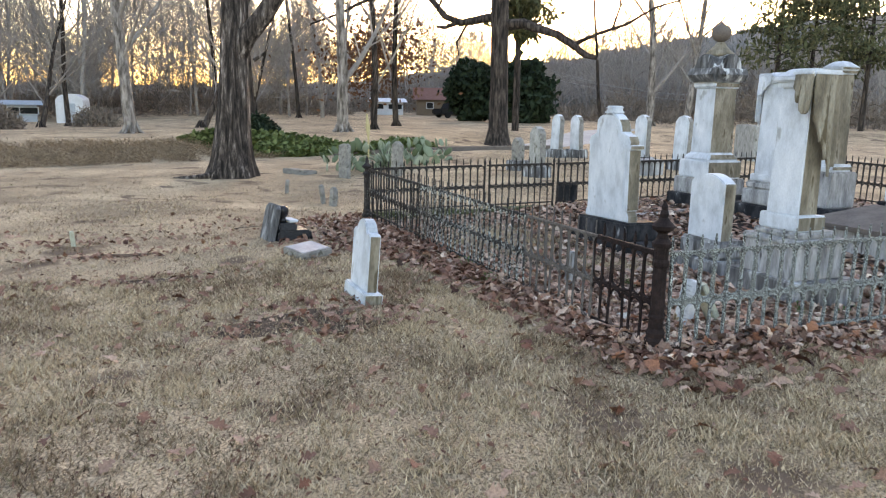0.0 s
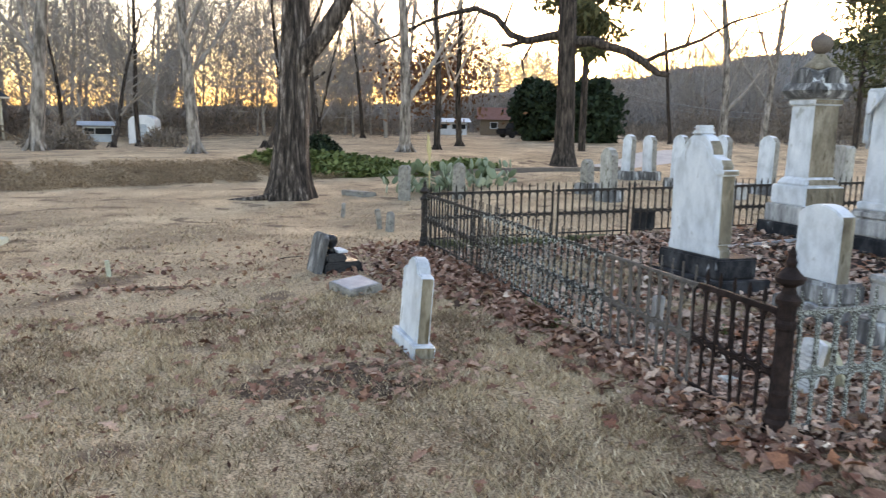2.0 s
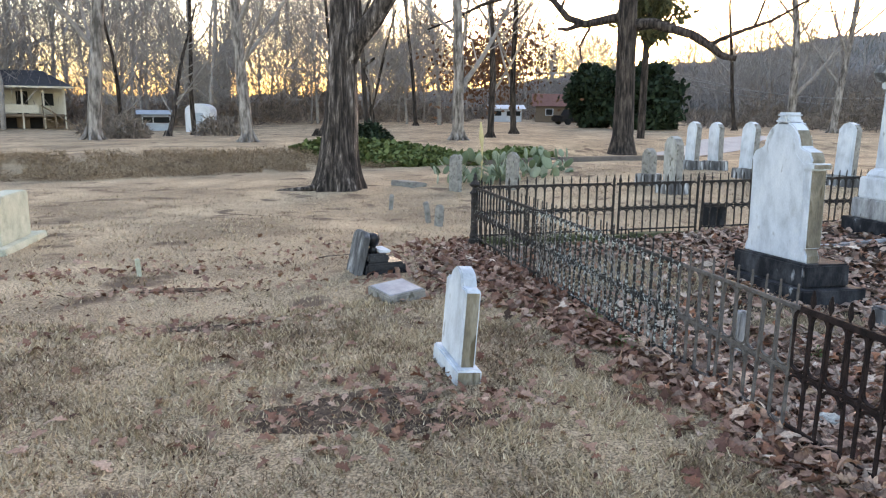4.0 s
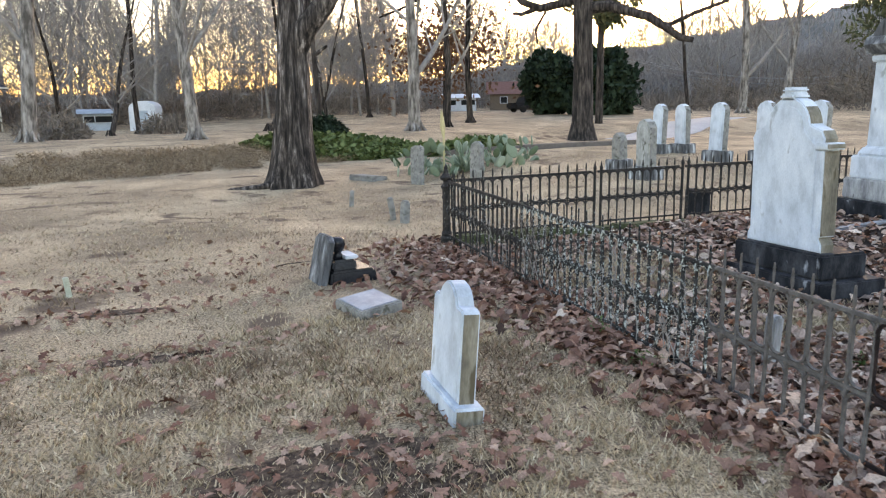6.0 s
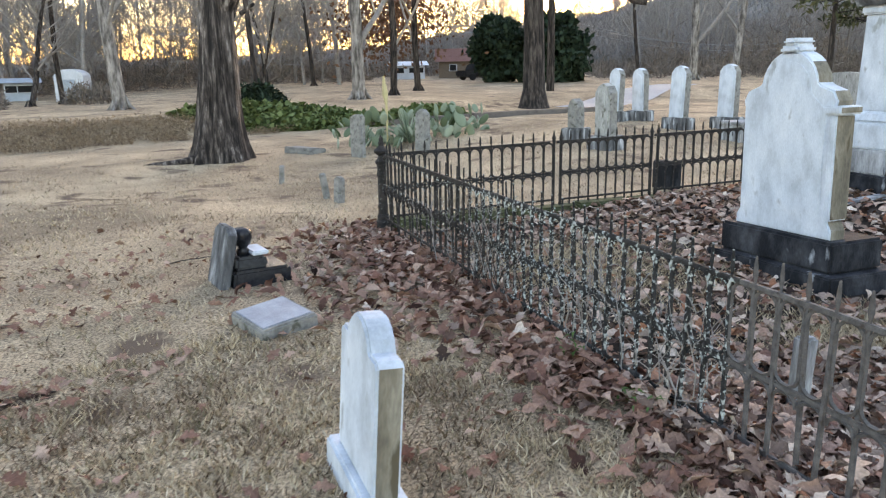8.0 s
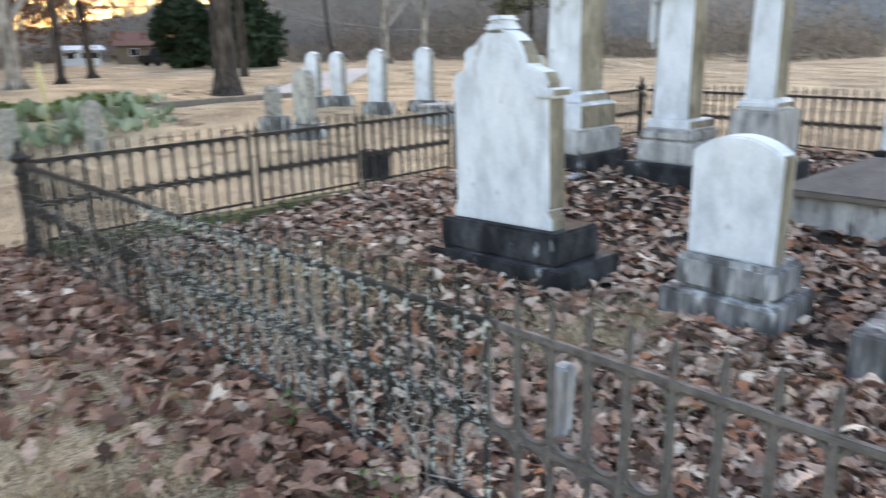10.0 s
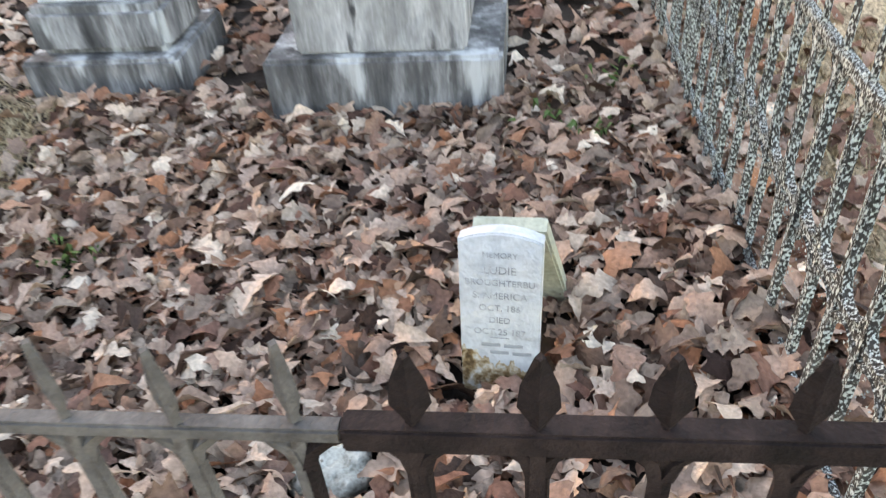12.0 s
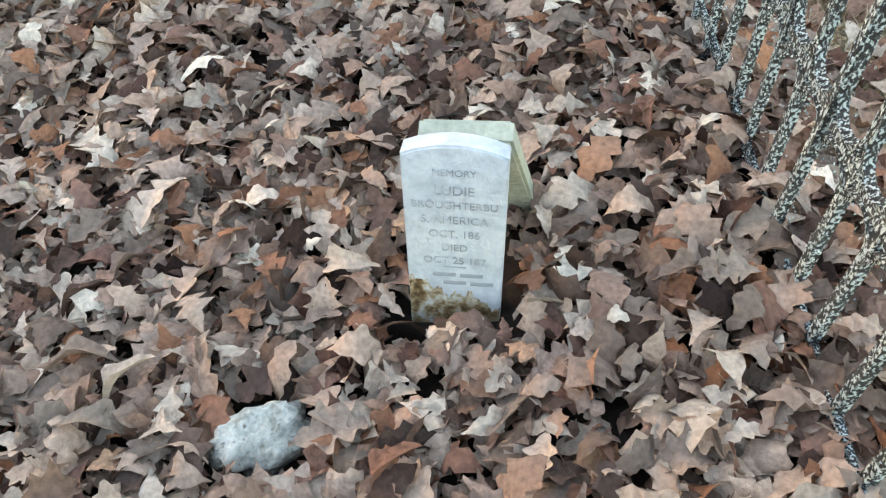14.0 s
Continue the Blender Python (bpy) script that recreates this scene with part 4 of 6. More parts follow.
# ---- trees ----
def branch(rng, p, d, length, radius, level, top_level, out, wander=0.16, lift=0.10, thin=1.0):
    """A limb and, in turn, its own limbs; out[level] gathers vertices and faces."""
    steps = 5 if level == 0 else 4 if level == 1 else 3
    pts, rad = [p.copy()], [radius]
    cur, dr = p.copy(), d.copy()
    for k in range(steps):
        dr = (dr + Vector((rng.gauss(0, wander), rng.gauss(0, wander), rng.gauss(0, wander * 0.7) + (lift if level else 0.0)))).normalized()
        cur = cur + dr * (length / steps)
        pts.append(cur.copy())
        rad.append(radius * (1 - (0.68 if level < top_level else 0.9) * (k + 1) / steps))
    vs, fs = out[0 if level == 0 else 1]
    tube(pts, rad, (8, 5, 4, 3, 3)[min(level, 4)], vs, fs)
    if level >= top_level:
        return
    kids = round((rng.randint(14, 18), rng.randint(6, 8), rng.randint(4, 6), 4)[min(level, 3)] * thin)
    for k in range(kids):
        f = (0.15 if level == 0 else 0.2) + (0.85 if level == 0 else 0.8) * (k + rng.random()) / kids
        g = f * steps
        i0 = min(int(g), steps - 1)
        q = pts[i0].lerp(pts[i0 + 1], g - i0)
        along = (pts[i0 + 1] - pts[i0]).normalized()
        side = along.orthogonal().normalized()
        side.rotate(Matrix.Rotation(rng.uniform(0, 2 * math.pi), 3, along))
        nd = (along * rng.uniform(0.45, 0.95) + side * rng.uniform(0.6, 1.0)).normalized()
        rr = max(rad[i0] * rng.uniform(0.3, 0.52), 0.006)
        branch(rng, q, nd, length * rng.uniform(0.34, 0.52) * (1.15 - 0.45 * f), rr, level + 1, top_level, out, wander, lift, thin)


def bare_tree_meshes(seed, height, radius, levels=3, lean=(0, 0)):
    rng = random.Random(seed)
    out = [([], []), ([], [])]
    branch(rng, Vector((0, 0, -0.3)), Vector((lean[0], lean[1], 1)).normalized(), height, radius, 0, levels, out, 0.05, 0.12)
    for k in range(7):
        a = 2 * math.pi * k / 7 + rng.random() * 0.4
        r = Vector((math.cos(a), math.sin(a), 0))
        tube([r * radius * 2.2 + Vector((0, 0, -0.12)), r * radius * 1.2 + Vector((0, 0, 0.12)), r * radius * 0.6 + Vector((0, 0, radius * 2.2))], [radius * 0.2, radius * 0.34, radius * 0.12], 5, *out[0])
    return mesh_of("trunk", *out[0]), mesh_of("branchwork", *out[1])


def bare_tree(x, y, meshes, label, scale=1.0, turn=0.0, group="bare trees", tilt=(0, 0)):
    t = thing("bare_tree", on_ground(x, y, tilt[0] + 3 * math.sin(7 * x), tilt[1] + 3 * math.sin(5 * y), turn), label, "tree", group)
    t.scale = (scale, scale, scale)
    for name, mesh in zip(("trunk", "branchwork"), meshes):
        o = new(name, mesh)
        o.parent = t
    return t


def barked(meshes, trunk, twigs):
    meshes[0].materials.append(M[trunk])
    meshes[1].materials.append(M[twigs])
    for m in meshes:
        m.shade_smooth()
    return meshes


TALL = barked(bare_tree_meshes(11, 17, 0.26, 4), "pale_bark", "twig")
OPEN = barked(bare_tree_meshes(12, 15, 0.26, 4), "pale_bark", "twig")
SLIM = barked(bare_tree_meshes(13, 15, 0.16), "dark_bark", "twig")
LEAN = barked(bare_tree_meshes(14, 10, 0.18, lean=(0.35, 0.1)), "dark_bark", "twig")
bare_tree(-0.2, 34.0, TALL, "tall bare pale-barked tree in the far field", 1.0, 20)
bare_tree(9.4, 36.3, OPEN, "tall bare spreading tree in the far field", 1.15, 80)
bare_tree(-6.6, 35.9, TALL, "large bare pale-barked tree near the far house", 1.15, 200)
bare_tree(11.9, 39.2, SLIM, "slim bare dark tree in the far field", 1.1, 10)
bare_tree(15.0, 44.7, SLIM, "slim bare dark tree in the far field", 1.2, 130)
bare_tree(-11.5, 33.0, SLIM, "slim bare dark tree in the far field", 1.5, 70)
bare_tree(38.0, 49.8, OPEN, "broad bare tree catching the last light", 1.25, 40)
bare_tree(40.5, 48.4, TALL, "broad bare tree catching the last light", 1.05, 140)
bare_tree(35.6, 53.0, SLIM, "slim bare dark tree in the far field", 1.0, 90)
for k, (x, y, s, r) in enumerate(((3.2, 42, 1.0, 0), (4.4, 44, 0.8, 120), (-4.6, 44, 0.8, 40), (-3.5, 47, 0.9, 170), (-7.5, 48, 0.8, 250), (8, 55, 0.9, 20), (6.5, 50, 0.8, 320), (12, 60, 1, 60))):
    bare_tree(x, y, LEAN if k % 2 == 0 else SLIM, "crooked bare dark tree in the far field", s, r)


def big_cedar():
    """The stout forked cedar near the plot: stringy, buttressed trunk and heavy limbs."""
    x, y = 2.27, 20.3
    t = thing("cedar_tree", on_ground(x, y), "stout forked old cedar with furrowed grey-brown bark", "tree")
    bm = bmesh.new()
    segs, rows = 40, 26
    ring = []
    for b in range(rows + 1):
        z = -0.3 + 5.5 * b / rows
        r = 0.42 + 0.34 * math.exp(-max(z, 0) / 0.95) + 0.02 * math.sin(z)
        row = []
        for a in range(segs):
            an = 2 * math.pi * a / segs
            flute = 0.07 * math.sin(7 * an + 0.5 * z) + 0.045 * math.sin(13 * an - 0.7 * z + 1) + 0.02 * math.sin(23 * an + 2 * z)
            butt = 0.16 * math.exp(-max(z, 0) / 0.35) * max(0, math.sin(5 * an + 0.8))
            rr = 0.80 * r * (1 + flute) + butt
            row.append(bm.verts.new((rr * math.cos(an) + 0.05 * z, rr * math.sin(an) + 0.012 * z * z, z)))
        ring.append(row)
    for a, b in zip(ring, ring[1:]):
        for k in range(segs):
            bm.faces.new((a[k], a[(k + 1) % segs], b[(k + 1) % segs], b[k]))
    part("trunk", bm, M["bark"], t, smooth=True)
    right = Vector((0.93, -0.37, 0))
    for name, pts, rad in (("limb", [Vector((0.16, 0.05, 2.9)), right * 0.30 + Vector((0.18, 0, 3.6)), right * 0.72 + Vector((0.2, 0, 4.1)), right * 1.15 + Vector((0.2, 0, 4.75)), right * 1.65 + Vector((0.2, 0, 5.9)), right * 2.6 + Vector((0, 0, 9.5))], (0.22, 0.26, 0.24, 0.22, 0.19, 0.12)),
                           ("limb", [Vector((0.27, 0.33, 5.0)), Vector((0.1, 0.4, 6.5)), Vector((-0.1, 0.5, 8.5)), Vector((0.2, 0.4, 12))], (0.30, 0.27, 0.24, 0.14)),
                           ("limb", [Vector((-0.1, 0.2, 5.0)), Vector((-0.8, 0.3, 5.8)), Vector((-1.8, 0.3, 6.6)), Vector((-3.2, 0.2, 7.0))], (0.14, 0.11, 0.08, 0.03)),
                           ("root", [Vector((-0.3, -0.1, 0.12)), Vector((-0.8, -0.2, 0.02)), Vector((-1.4, -0.15, -0.02)), Vector((-1.9, -0.2, -0.1))], (0.10, 0.08, 0.06, 0.03)),
                           ("stub", [right * 0.45 + Vector((0.2, 0, 3.0)), right * 0.75 + Vector((0.2, 0, 3.2))], (0.05, 0.03))):
        vs, fs = [], []
        tube(pts, rad, 12, vs, fs)
        link_mesh(name, mesh_of(name, vs, fs), M["bark"], t, smooth=True)
    rng = np.random.default_rng(5)
    cl = np.concatenate([rng.normal(c, s, (n, 3)) for c, s, n in (((-2.6, 0.2, 6.2), (0.55, 0.4, 0.35), 260), ((-0.7, 0, 6.9), (0.35, 0.35, 0.35), 160), ((1.2, 0, 8.6), (1.2, 1, 0.8), 500))])
    vs, fs = leaf_unit(0.22, 0.12)
    link_mesh("crown", strewn("crown", vs, fs, scatter_mats(cl, rng, (0.6, 1.4), 1.2)), M["pine"], t)


def leaf_unit(length, width):
    """A small pointed four-cornered sprig."""
    return np.array([(0, 0, 0), (length * 0.5, width / 2, 0.02), (length, 0, -0.02), (length * 0.5, -width / 2, 0.02)]), np.array([(0, 1, 2, 3)])


big_cedar()


def limbed_tree():
    """The dark oak behind the plot with long level limbs, and the pine foliage about its head."""
    x, y = 15.8, 32.0
    t = thing("oak_tree", on_ground(x, y), "dark straight-trunked tree with long crooked level limbs", "tree")
    R = Vector((0.80, -0.60, 0))
    vs, fs = [], []
    tube([Vector((0, 0, -0.3)), Vector((0, 0, 0.15)), Vector((0, 0, 0.8)), Vector((-0.02, 0, 3)), Vector((-0.1, 0, 6)), Vector((-0.15, 0, 9)), Vector((-0.1, 0, 13))], [0.80, 0.62, 0.46, 0.41, 0.40, 0.35, 0.2], 14, vs, fs)
    link_mesh("trunk", mesh_of("trunk", vs, fs), M["dark_bark"], t, smooth=True)
    limbs = [([(0.2, 5.5), (1.0, 5.55), (1.8, 5.3), (2.6, 5.05), (3.3, 4.6), (3.9, 4.15), (4.4, 4.05)], 0.27, 0.12),
             ([(3.3, 4.62), (4.4, 5.1), (5.6, 5.5), (6.8, 6.2), (8.2, 6.6), (10.0, 7.6)], 0.10, 0.02),
             ([(-0.2, 5.9), (-1.0, 5.75), (-1.9, 5.6), (-2.7, 5.9), (-3.4, 6.7), (-4.4, 7.1), (-5.6, 6.9), (-6.8, 6.6), (-8.2, 6.0), (-9.5, 5.6)], 0.22, 0.04),
             ([(-2.1, 5.6), (-2.7, 5.4), (-3.1, 5.45)], 0.12, 0.07), ([(-1.6, 5.6), (-2.1, 4.7), (-2.0, 4.1)], 0.06, 0.03),
             ([(5.0, 5.3), (5.3, 6.3), (5.1, 7.2), (5.6, 8.6), (5.2, 9.6)], 0.06, 0.02), ([(-3.0, 6.3), (-2.6, 7.4), (-2.2, 8.3)], 0.07, 0.02), ([(0.2, 7.6), (1.4, 8.6), (2.9, 9.2), (4.8, 10.6)], 0.13, 0.03),
             ([(6.8, 6.2), (7.4, 5.8), (8.6, 5.7), (9.8, 6.0)], 0.03, 0.01), ([(5.6, 5.5), (6.2, 6.9), (6.4, 8.2)], 0.03, 0.01)]
    for pts, r0, r1 in limbs:
        vs, fs = [], []
        tube([R * a + Vector((0, 0, b)) for a, b in pts], [r0 + (r1 - r0) * k / (len(pts) - 1) for k in range(len(pts))], 8, vs, fs)
        link_mesh("limb", mesh_of("limb", vs, fs), M["dark_bark"], t, smooth=True)


limbed_tree()


def needle_tree(x, y, height, spread, mat, seed, name, label, n, low=0.35, ragged=0.35, sprig=(0.5, 0.2), tilt=1.1, trunk_r=0.22, cone=True):
    """An evergreen: trunk, layered boughs and a crown of many sprigs with gaps."""
    t = thing(name, on_ground(x, y), label, "tree")
    vs, fs = [], []
    tube([Vector((0, 0, -0.2)), Vector((0, 0, height * 0.5)), Vector((0, 0, height))], [trunk_r, trunk_r * 0.7, 0.03], 8, vs, fs)
    link_mesh("trunk", mesh_of("trunk", vs, fs), M["dark_bark"], t)
    rng = np.random.default_rng(seed)
    cents, vs, fs = [], [], []
    boughs = 70
    for k in range(boughs):
        f = rng.uniform(low, 1)
        reach = spread * ((1 - f) / (1 - low) * 0.9 + 0.12 if cone else math.sqrt(max(0.05, 1 - ((f - low) / (1 - low) * 2 - 1) ** 2))) * rng.uniform(1 - ragged, 1 + ragged * 0.4)
        a = rng.uniform(0, 2 * math.pi)
        d = Vector((math.cos(a), math.sin(a), rng.uniform(-0.1, 0.35)))
        root = Vector((0, 0, height * f))
        tube([root, root + d * reach * 0.6, root + d * reach], [0.05, 0.03, 0.01], 3, vs, fs)
        m = n // boughs
        s = rng.uniform(0.25, 1.0, m) ** 0.7
        base = np.array(root)[None] + np.array(d)[None] * (reach * s)[:, None]
        cents.append(base + rng.normal(0, 1, (m, 3)) * np.array([0.13, 0.13, 0.09]) * max(1.0, spread * 0.75))
    link_mesh("limbwork", mesh_of("limbwork", vs, fs), M["cedar" if mat == "cedar" else "dark_bark"], t)
    uv, uf = leaf_unit(*sprig)
    link_mesh("crown", strewn("crown", uv, uf, scatter_mats(np.concatenate(cents), rng, (0.6, 1.4), tilt)), M[mat], t)


needle_tree(25.9, 57.8, 4.4, 2.2, "cedar", 21, "evergreen", "dark green dense evergreen in the far field", 9000, 0.0, 0.25, (0.5, 0.3), cone=False)
needle_tree(28.8, 54.5, 4.4, 2.7, "cedar", 22, "evergreen", "dark green broad dense evergreen in the far field", 14000, -0.25, 0.25, (0.5, 0.3), cone=False)
needle_tree(20.2, 38.7, 15, 3.4, "pine", 23, "pine_tree", "tall pine with olive-green needles behind the oak", 10500, 0.36, 0.4, (0.45, 0.16), cone=False)
needle_tree(47.0, 46.0, 15, 4.5, "pine", 24, "pine_tree", "tall ragged dark pine", 3200, 0.3, 0.5, (0.55, 0.18))
needle_tree(52.0, 42.0, 14, 4.5, "pine", 25, "pine_tree", "tall ragged dark pine", 3200, 0.3, 0.5, (0.55, 0.18))
needle_tree(55.0, 50.0, 16, 5, "pine", 26, "pine_tree", "tall ragged dark pine", 3400, 0.25, 0.5, (0.6, 0.2))


# ---- far woods and ridge ----
def joined(name, sources, mats):
    """Many copies of plain meshes as one."""
    allv, allf, off = [], [], 0
    for mesh, m in mats:
        v = np.array(sources[mesh][0])
        f = np.array(sources[mesh][1])
        allv.append(v @ m[:3, :3].T + m[:3, 3])
        allf.append(f + off)
        off += len(v)
    return fast_mesh(name, np.concatenate(allv), np.concatenate(allf))


def plain_tree(seed, height, radius):
    out = [([], []), ([], [])]
    rng = random.Random(seed)
    branch(rng, Vector((0, 0, -0.5)), Vector((0, 0, 1)), height, radius, 0, 3, out, 0.06, 0.16, 0.62)
    v = out[0][0] + out[1][0]
    f = out[0][1] + [tuple(i + len(out[0][0]) for i in q) for q in out[1][1]]
    return v, f


WOODS = [plain_tree(60 + k, 13 + 2 * k, 0.13 + 0.02 * k) for k in range(5)]
rng = np.random.default_rng(7)
mats = []
for k in range(250):
    ang = radians(rng.uniform(-44, 66))
    d = rng.uniform(62, 112) if ang < radians(16) else rng.uniform(84, 135)
    x, y = d * math.sin(ang), d * math.cos(ang)
    s = rng.uniform(0.6, 1.08) * (1.0 if ang < radians(16) else 0.72)
    a = rng.uniform(0, 2 * math.pi)
    m = np.eye(4)
    m[:3, :3] = s * np.array([(math.cos(a), -math.sin(a), 0), (math.sin(a), math.cos(a), 0), (0, 0, 1)])
    m[:3, 3] = (x, y, gz(x, y))
    mats.append((int(rng.integers(0, 5)), m))
tagged(link_mesh("woodland", joined("woodland", WOODS, mats), M["twig"]), "leafless grey-brown winter woods round the field", "woods", kind="stuff")
n = 110000
ang = np.radians(rng.uniform(-48, 70, n))
d = rng.uniform(68, 125, n)
x, y = d * np.sin(ang), d * np.cos(ang)
keep_out = (ang > radians(15)) & (ang < radians(31)) & (d < 88)
d = np.where(keep_out, d + 30, d)
x, y = d * np.sin(ang), d * np.cos(ang)
patch = 0.42 + 0.45 * np.sin(ang * 31) * np.sin(ang * 13 + 1) + 0.25 * np.sin(ang * 71 + 0.1 * d) + 0.2 * np.sin(0.4 * d)
z = ground(x, y) + rng.beta(1.1, 2.4, n) * np.interp(np.degrees(ang), [-48, 14, 30, 70], [6.4, 5.6, 6.0, 7.0]) * np.clip(patch, 0.12, 1.2)
uv, uf = leaf_unit(0.95, 0.06)
m = scatter_mats(np.c_[x, y, z], rng, (0.6, 1.6), 1.1)
tagged(link_mesh("undergrowth", strewn("undergrowth", uv, uf, m), M["brush"]), "tangled grey-brown undergrowth below the bare woods", "undergrowth", kind="stuff")
n = 170000
ang = np.radians(rng.uniform(-46, 52, n))
d = rng.uniform(62, 114, n) + np.where(ang > radians(13), 34, 0)
x, y = d * np.sin(ang), d * np.cos(ang)
cover = np.clip(0.75 + 0.3 * np.sin(ang * 23) + 0.2 * np.sin(ang * 57 + 2), 0.1, 1.2) * np.interp(np.degrees(ang), [-46, 8, 16, 24, 40], [1, 1, 0.9, 0.8, 0.7])
z = ground(x, y) + 1 + rng.beta(1.6, 1.4, n) * 17 * cover
uv, uf = leaf_unit(1.5, 0.058)
uv = uv[:, [2, 1, 0]]
tagged(link_mesh("twig_haze", strewn("twig_haze", uv, uf, scatter_mats(np.c_[x, y, z], rng, (0.5, 1.6), 0.6)), M["twig"]), "fine grey twigs of the leafless woods", "twigs", kind="stuff")
cl = rng.normal((17.5, 58, 5.0), (2.0, 2.0, 1.6), (2600, 3))
uv, uf = leaf_unit(0.35, 0.2)
t = thing("beech_tree", on_ground(17.5, 58), "small tree still holding russet dead leaves", "tree")
vs, fs = [], []
tube([Vector((0, 0, -0.2)), Vector((0, 0, 4)), Vector((0, 0, 7))], [0.2, 0.14, 0.03], 7, vs, fs)
link_mesh("trunk", mesh_of("trunk", vs, fs), M["dark_bark"], t)
cl[:, 0] -= 17.5
cl[:, 1] -= 58
link_mesh("crown", strewn("crown", uv, uf, scatter_mats(cl, rng, (0.6, 1.4), 1.0)), M["russet"], t)

RIDGE_AT = [-100, -45, -20, 0, 14, 22, 30, 36, 46, 60, 75, 120]
RIDGE_HIGH = [4, 2.5, 1.5, 2.5, 4.5, 8.5, 11.5, 15.5, 21, 24, 22, 16]
na, nr = 260, 26
vs, fs = [], []
for a in range(na + 1):
    an = radians(-100 + 220 * a / na)
    hgt = float(np.interp(math.degrees(an), RIDGE_AT, RIDGE_HIGH))
    for b in range(nr + 1):
        f = b / nr
        d = 128 + 110 * f
        p = Vector((d * math.sin(an), d * math.cos(an), 0))
        bump = noise.noise(p * 0.12) * 2.2 + noise.noise(p * 0.45) * 1.6 + noise.noise(p * 1.1) * 0.9
        vs.append((p.x, p.y, -1 + (hgt + bump) * min(1, 1.5 * f) ** 0.7 + (1.6 if f > 0 else 0)))
for a in range(na):
    for b in range(nr):
        q = a * (nr + 1) + b
        fs.append((q, q + 1, q + nr + 2, q + nr + 1))
na2 = 110000
an = np.radians(rng.uniform(-60, 90, na2))
fr = rng.uniform(0.0, 0.85, na2)
hh = np.interp(np.degrees(an), RIDGE_AT, RIDGE_HIGH)
dd = 128 + 110 * fr
px_, py_ = dd * np.sin(an), dd * np.cos(an)
pz_ = -1 + hh * np.minimum(1, 1.5 * fr) ** 0.7 + rng.uniform(0.2, 2.4, na2)
uv, uf = leaf_unit(2.4, 0.2)
uv = uv[:, [2, 1, 0]] * np.array([1, 1, 1.0])
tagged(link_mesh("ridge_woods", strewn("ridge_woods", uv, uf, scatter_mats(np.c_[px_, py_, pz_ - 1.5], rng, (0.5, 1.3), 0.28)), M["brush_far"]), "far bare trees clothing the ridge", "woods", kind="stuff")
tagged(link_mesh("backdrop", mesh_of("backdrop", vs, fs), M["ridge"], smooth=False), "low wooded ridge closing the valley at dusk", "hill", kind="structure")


# ---- buildings beyond the field ----
def porch_house(x, y, turn):
    """Two-storey cream house with a dark hipped roof, a porch on posts and an outside stair."""
    t = thing("house", on_ground(x, y, 0, 0, turn, -0.85), "two-storey cream house with dark hipped roof and porch stair", "house")
    t.scale = (0.85, 0.85, 0.85)
    block("wall", (-3.2, 3.2, 0.0, 5.0, 2.2, 4.6), [M["cream_paint"]], t, 0.01)
    block("basement", (-3.0, 3.0, 0.3, 5.0, -0.3, 2.2), [M["timber"]], t, 0.01)
    block("porch_floor", (-3.3, 3.3, -1.8, 0.0, 2.05, 2.25), [M["timber"]], t, 0.01)
    block("porch_rail", (-3.25, 1.2, -1.78, -1.72, 2.35, 3.05), [M["cream_paint"]], t, 0.01)
    for k in range(5):
        block("porch_post", (-3.2 + 1.6 * k - 0.07, -3.2 + 1.6 * k + 0.07, -1.8, -1.66, -0.3, 4.6), [M["cream_paint"]], t, 0.01)
    bm = bmesh.new()
    v = [bm.verts.new(p) for p in ((-4.0, -2.4, 4.55), (4.0, -2.4, 4.55), (4.0, 5.6, 4.55), (-4.0, 5.6, 4.55), (-1.6, 1.6, 6.0), (1.6, 1.6, 6.0))]
    for f in ((3, 2, 1, 0), (0, 1, 5, 4), (1, 2, 5), (2, 3, 4, 5), (3, 0, 4)):
        bm.faces.new([v[i] for i in f])
    part("roof", bm, M["roof"], t)
    block("fascia", (-4.0, 4.0, -2.42, -2.36, 4.45, 4.6), [M["cream_paint"]], t, 0)
    for a in (-2.1, 1.9):
        w = block("window", (a - 0.55, a + 0.55, -0.04, 0.06, 2.9, 4.1), [M["cream_paint"]], t, 0.01)
        block("pane", (a - 0.46, a + 0.46, -0.055, -0.03, 2.98, 4.02), [M["void"]], w, 0)
    block("door", (-0.5, 0.4, -0.05, 0.06, 2.26, 4.2), [M["void"]], t, 0.01)
    # flat near-black panels paint the unlit depth of the basement openings
    block("opening", (-2.6, -0.6, 0.24, 0.34, 0.0, 1.9), [M["void"]], t, 0)
    block("opening", (0.4, 1.6, 0.24, 0.34, 0.0, 1.9), [M["void"]], t, 0)
    for k in range(11):
        block("stair_tread", (1.5 + 0.27 * k, 1.82 + 0.27 * k, -2.9, -1.9, 2.0 - 0.19 * k, 2.06 - 0.19 * k), [M["timber"]], t, 0)
    for yy in (-2.9, -1.95):
        vs, fs = [], []
        tube([Vector((1.4, yy, 3.0)), Vector((4.5, yy, 0.85))], [0.06, 0.06], 4, vs, fs)
        link_mesh("stair_rail", mesh_of("rail", vs, fs), M["timber"], t)
        for k in range(4):
            vs, fs = [], []
            xx = 1.5 + 0.95 * k
            tube([Vector((xx, yy, -0.2)), Vector((xx, yy, 2.95 - 0.66 * k))], [0.05, 0.05], 4, vs, fs)
            link_mesh("stair_post", mesh_of("post", vs, fs), M["timber"], t)


porch_house(-16.8, 62.7, 14)


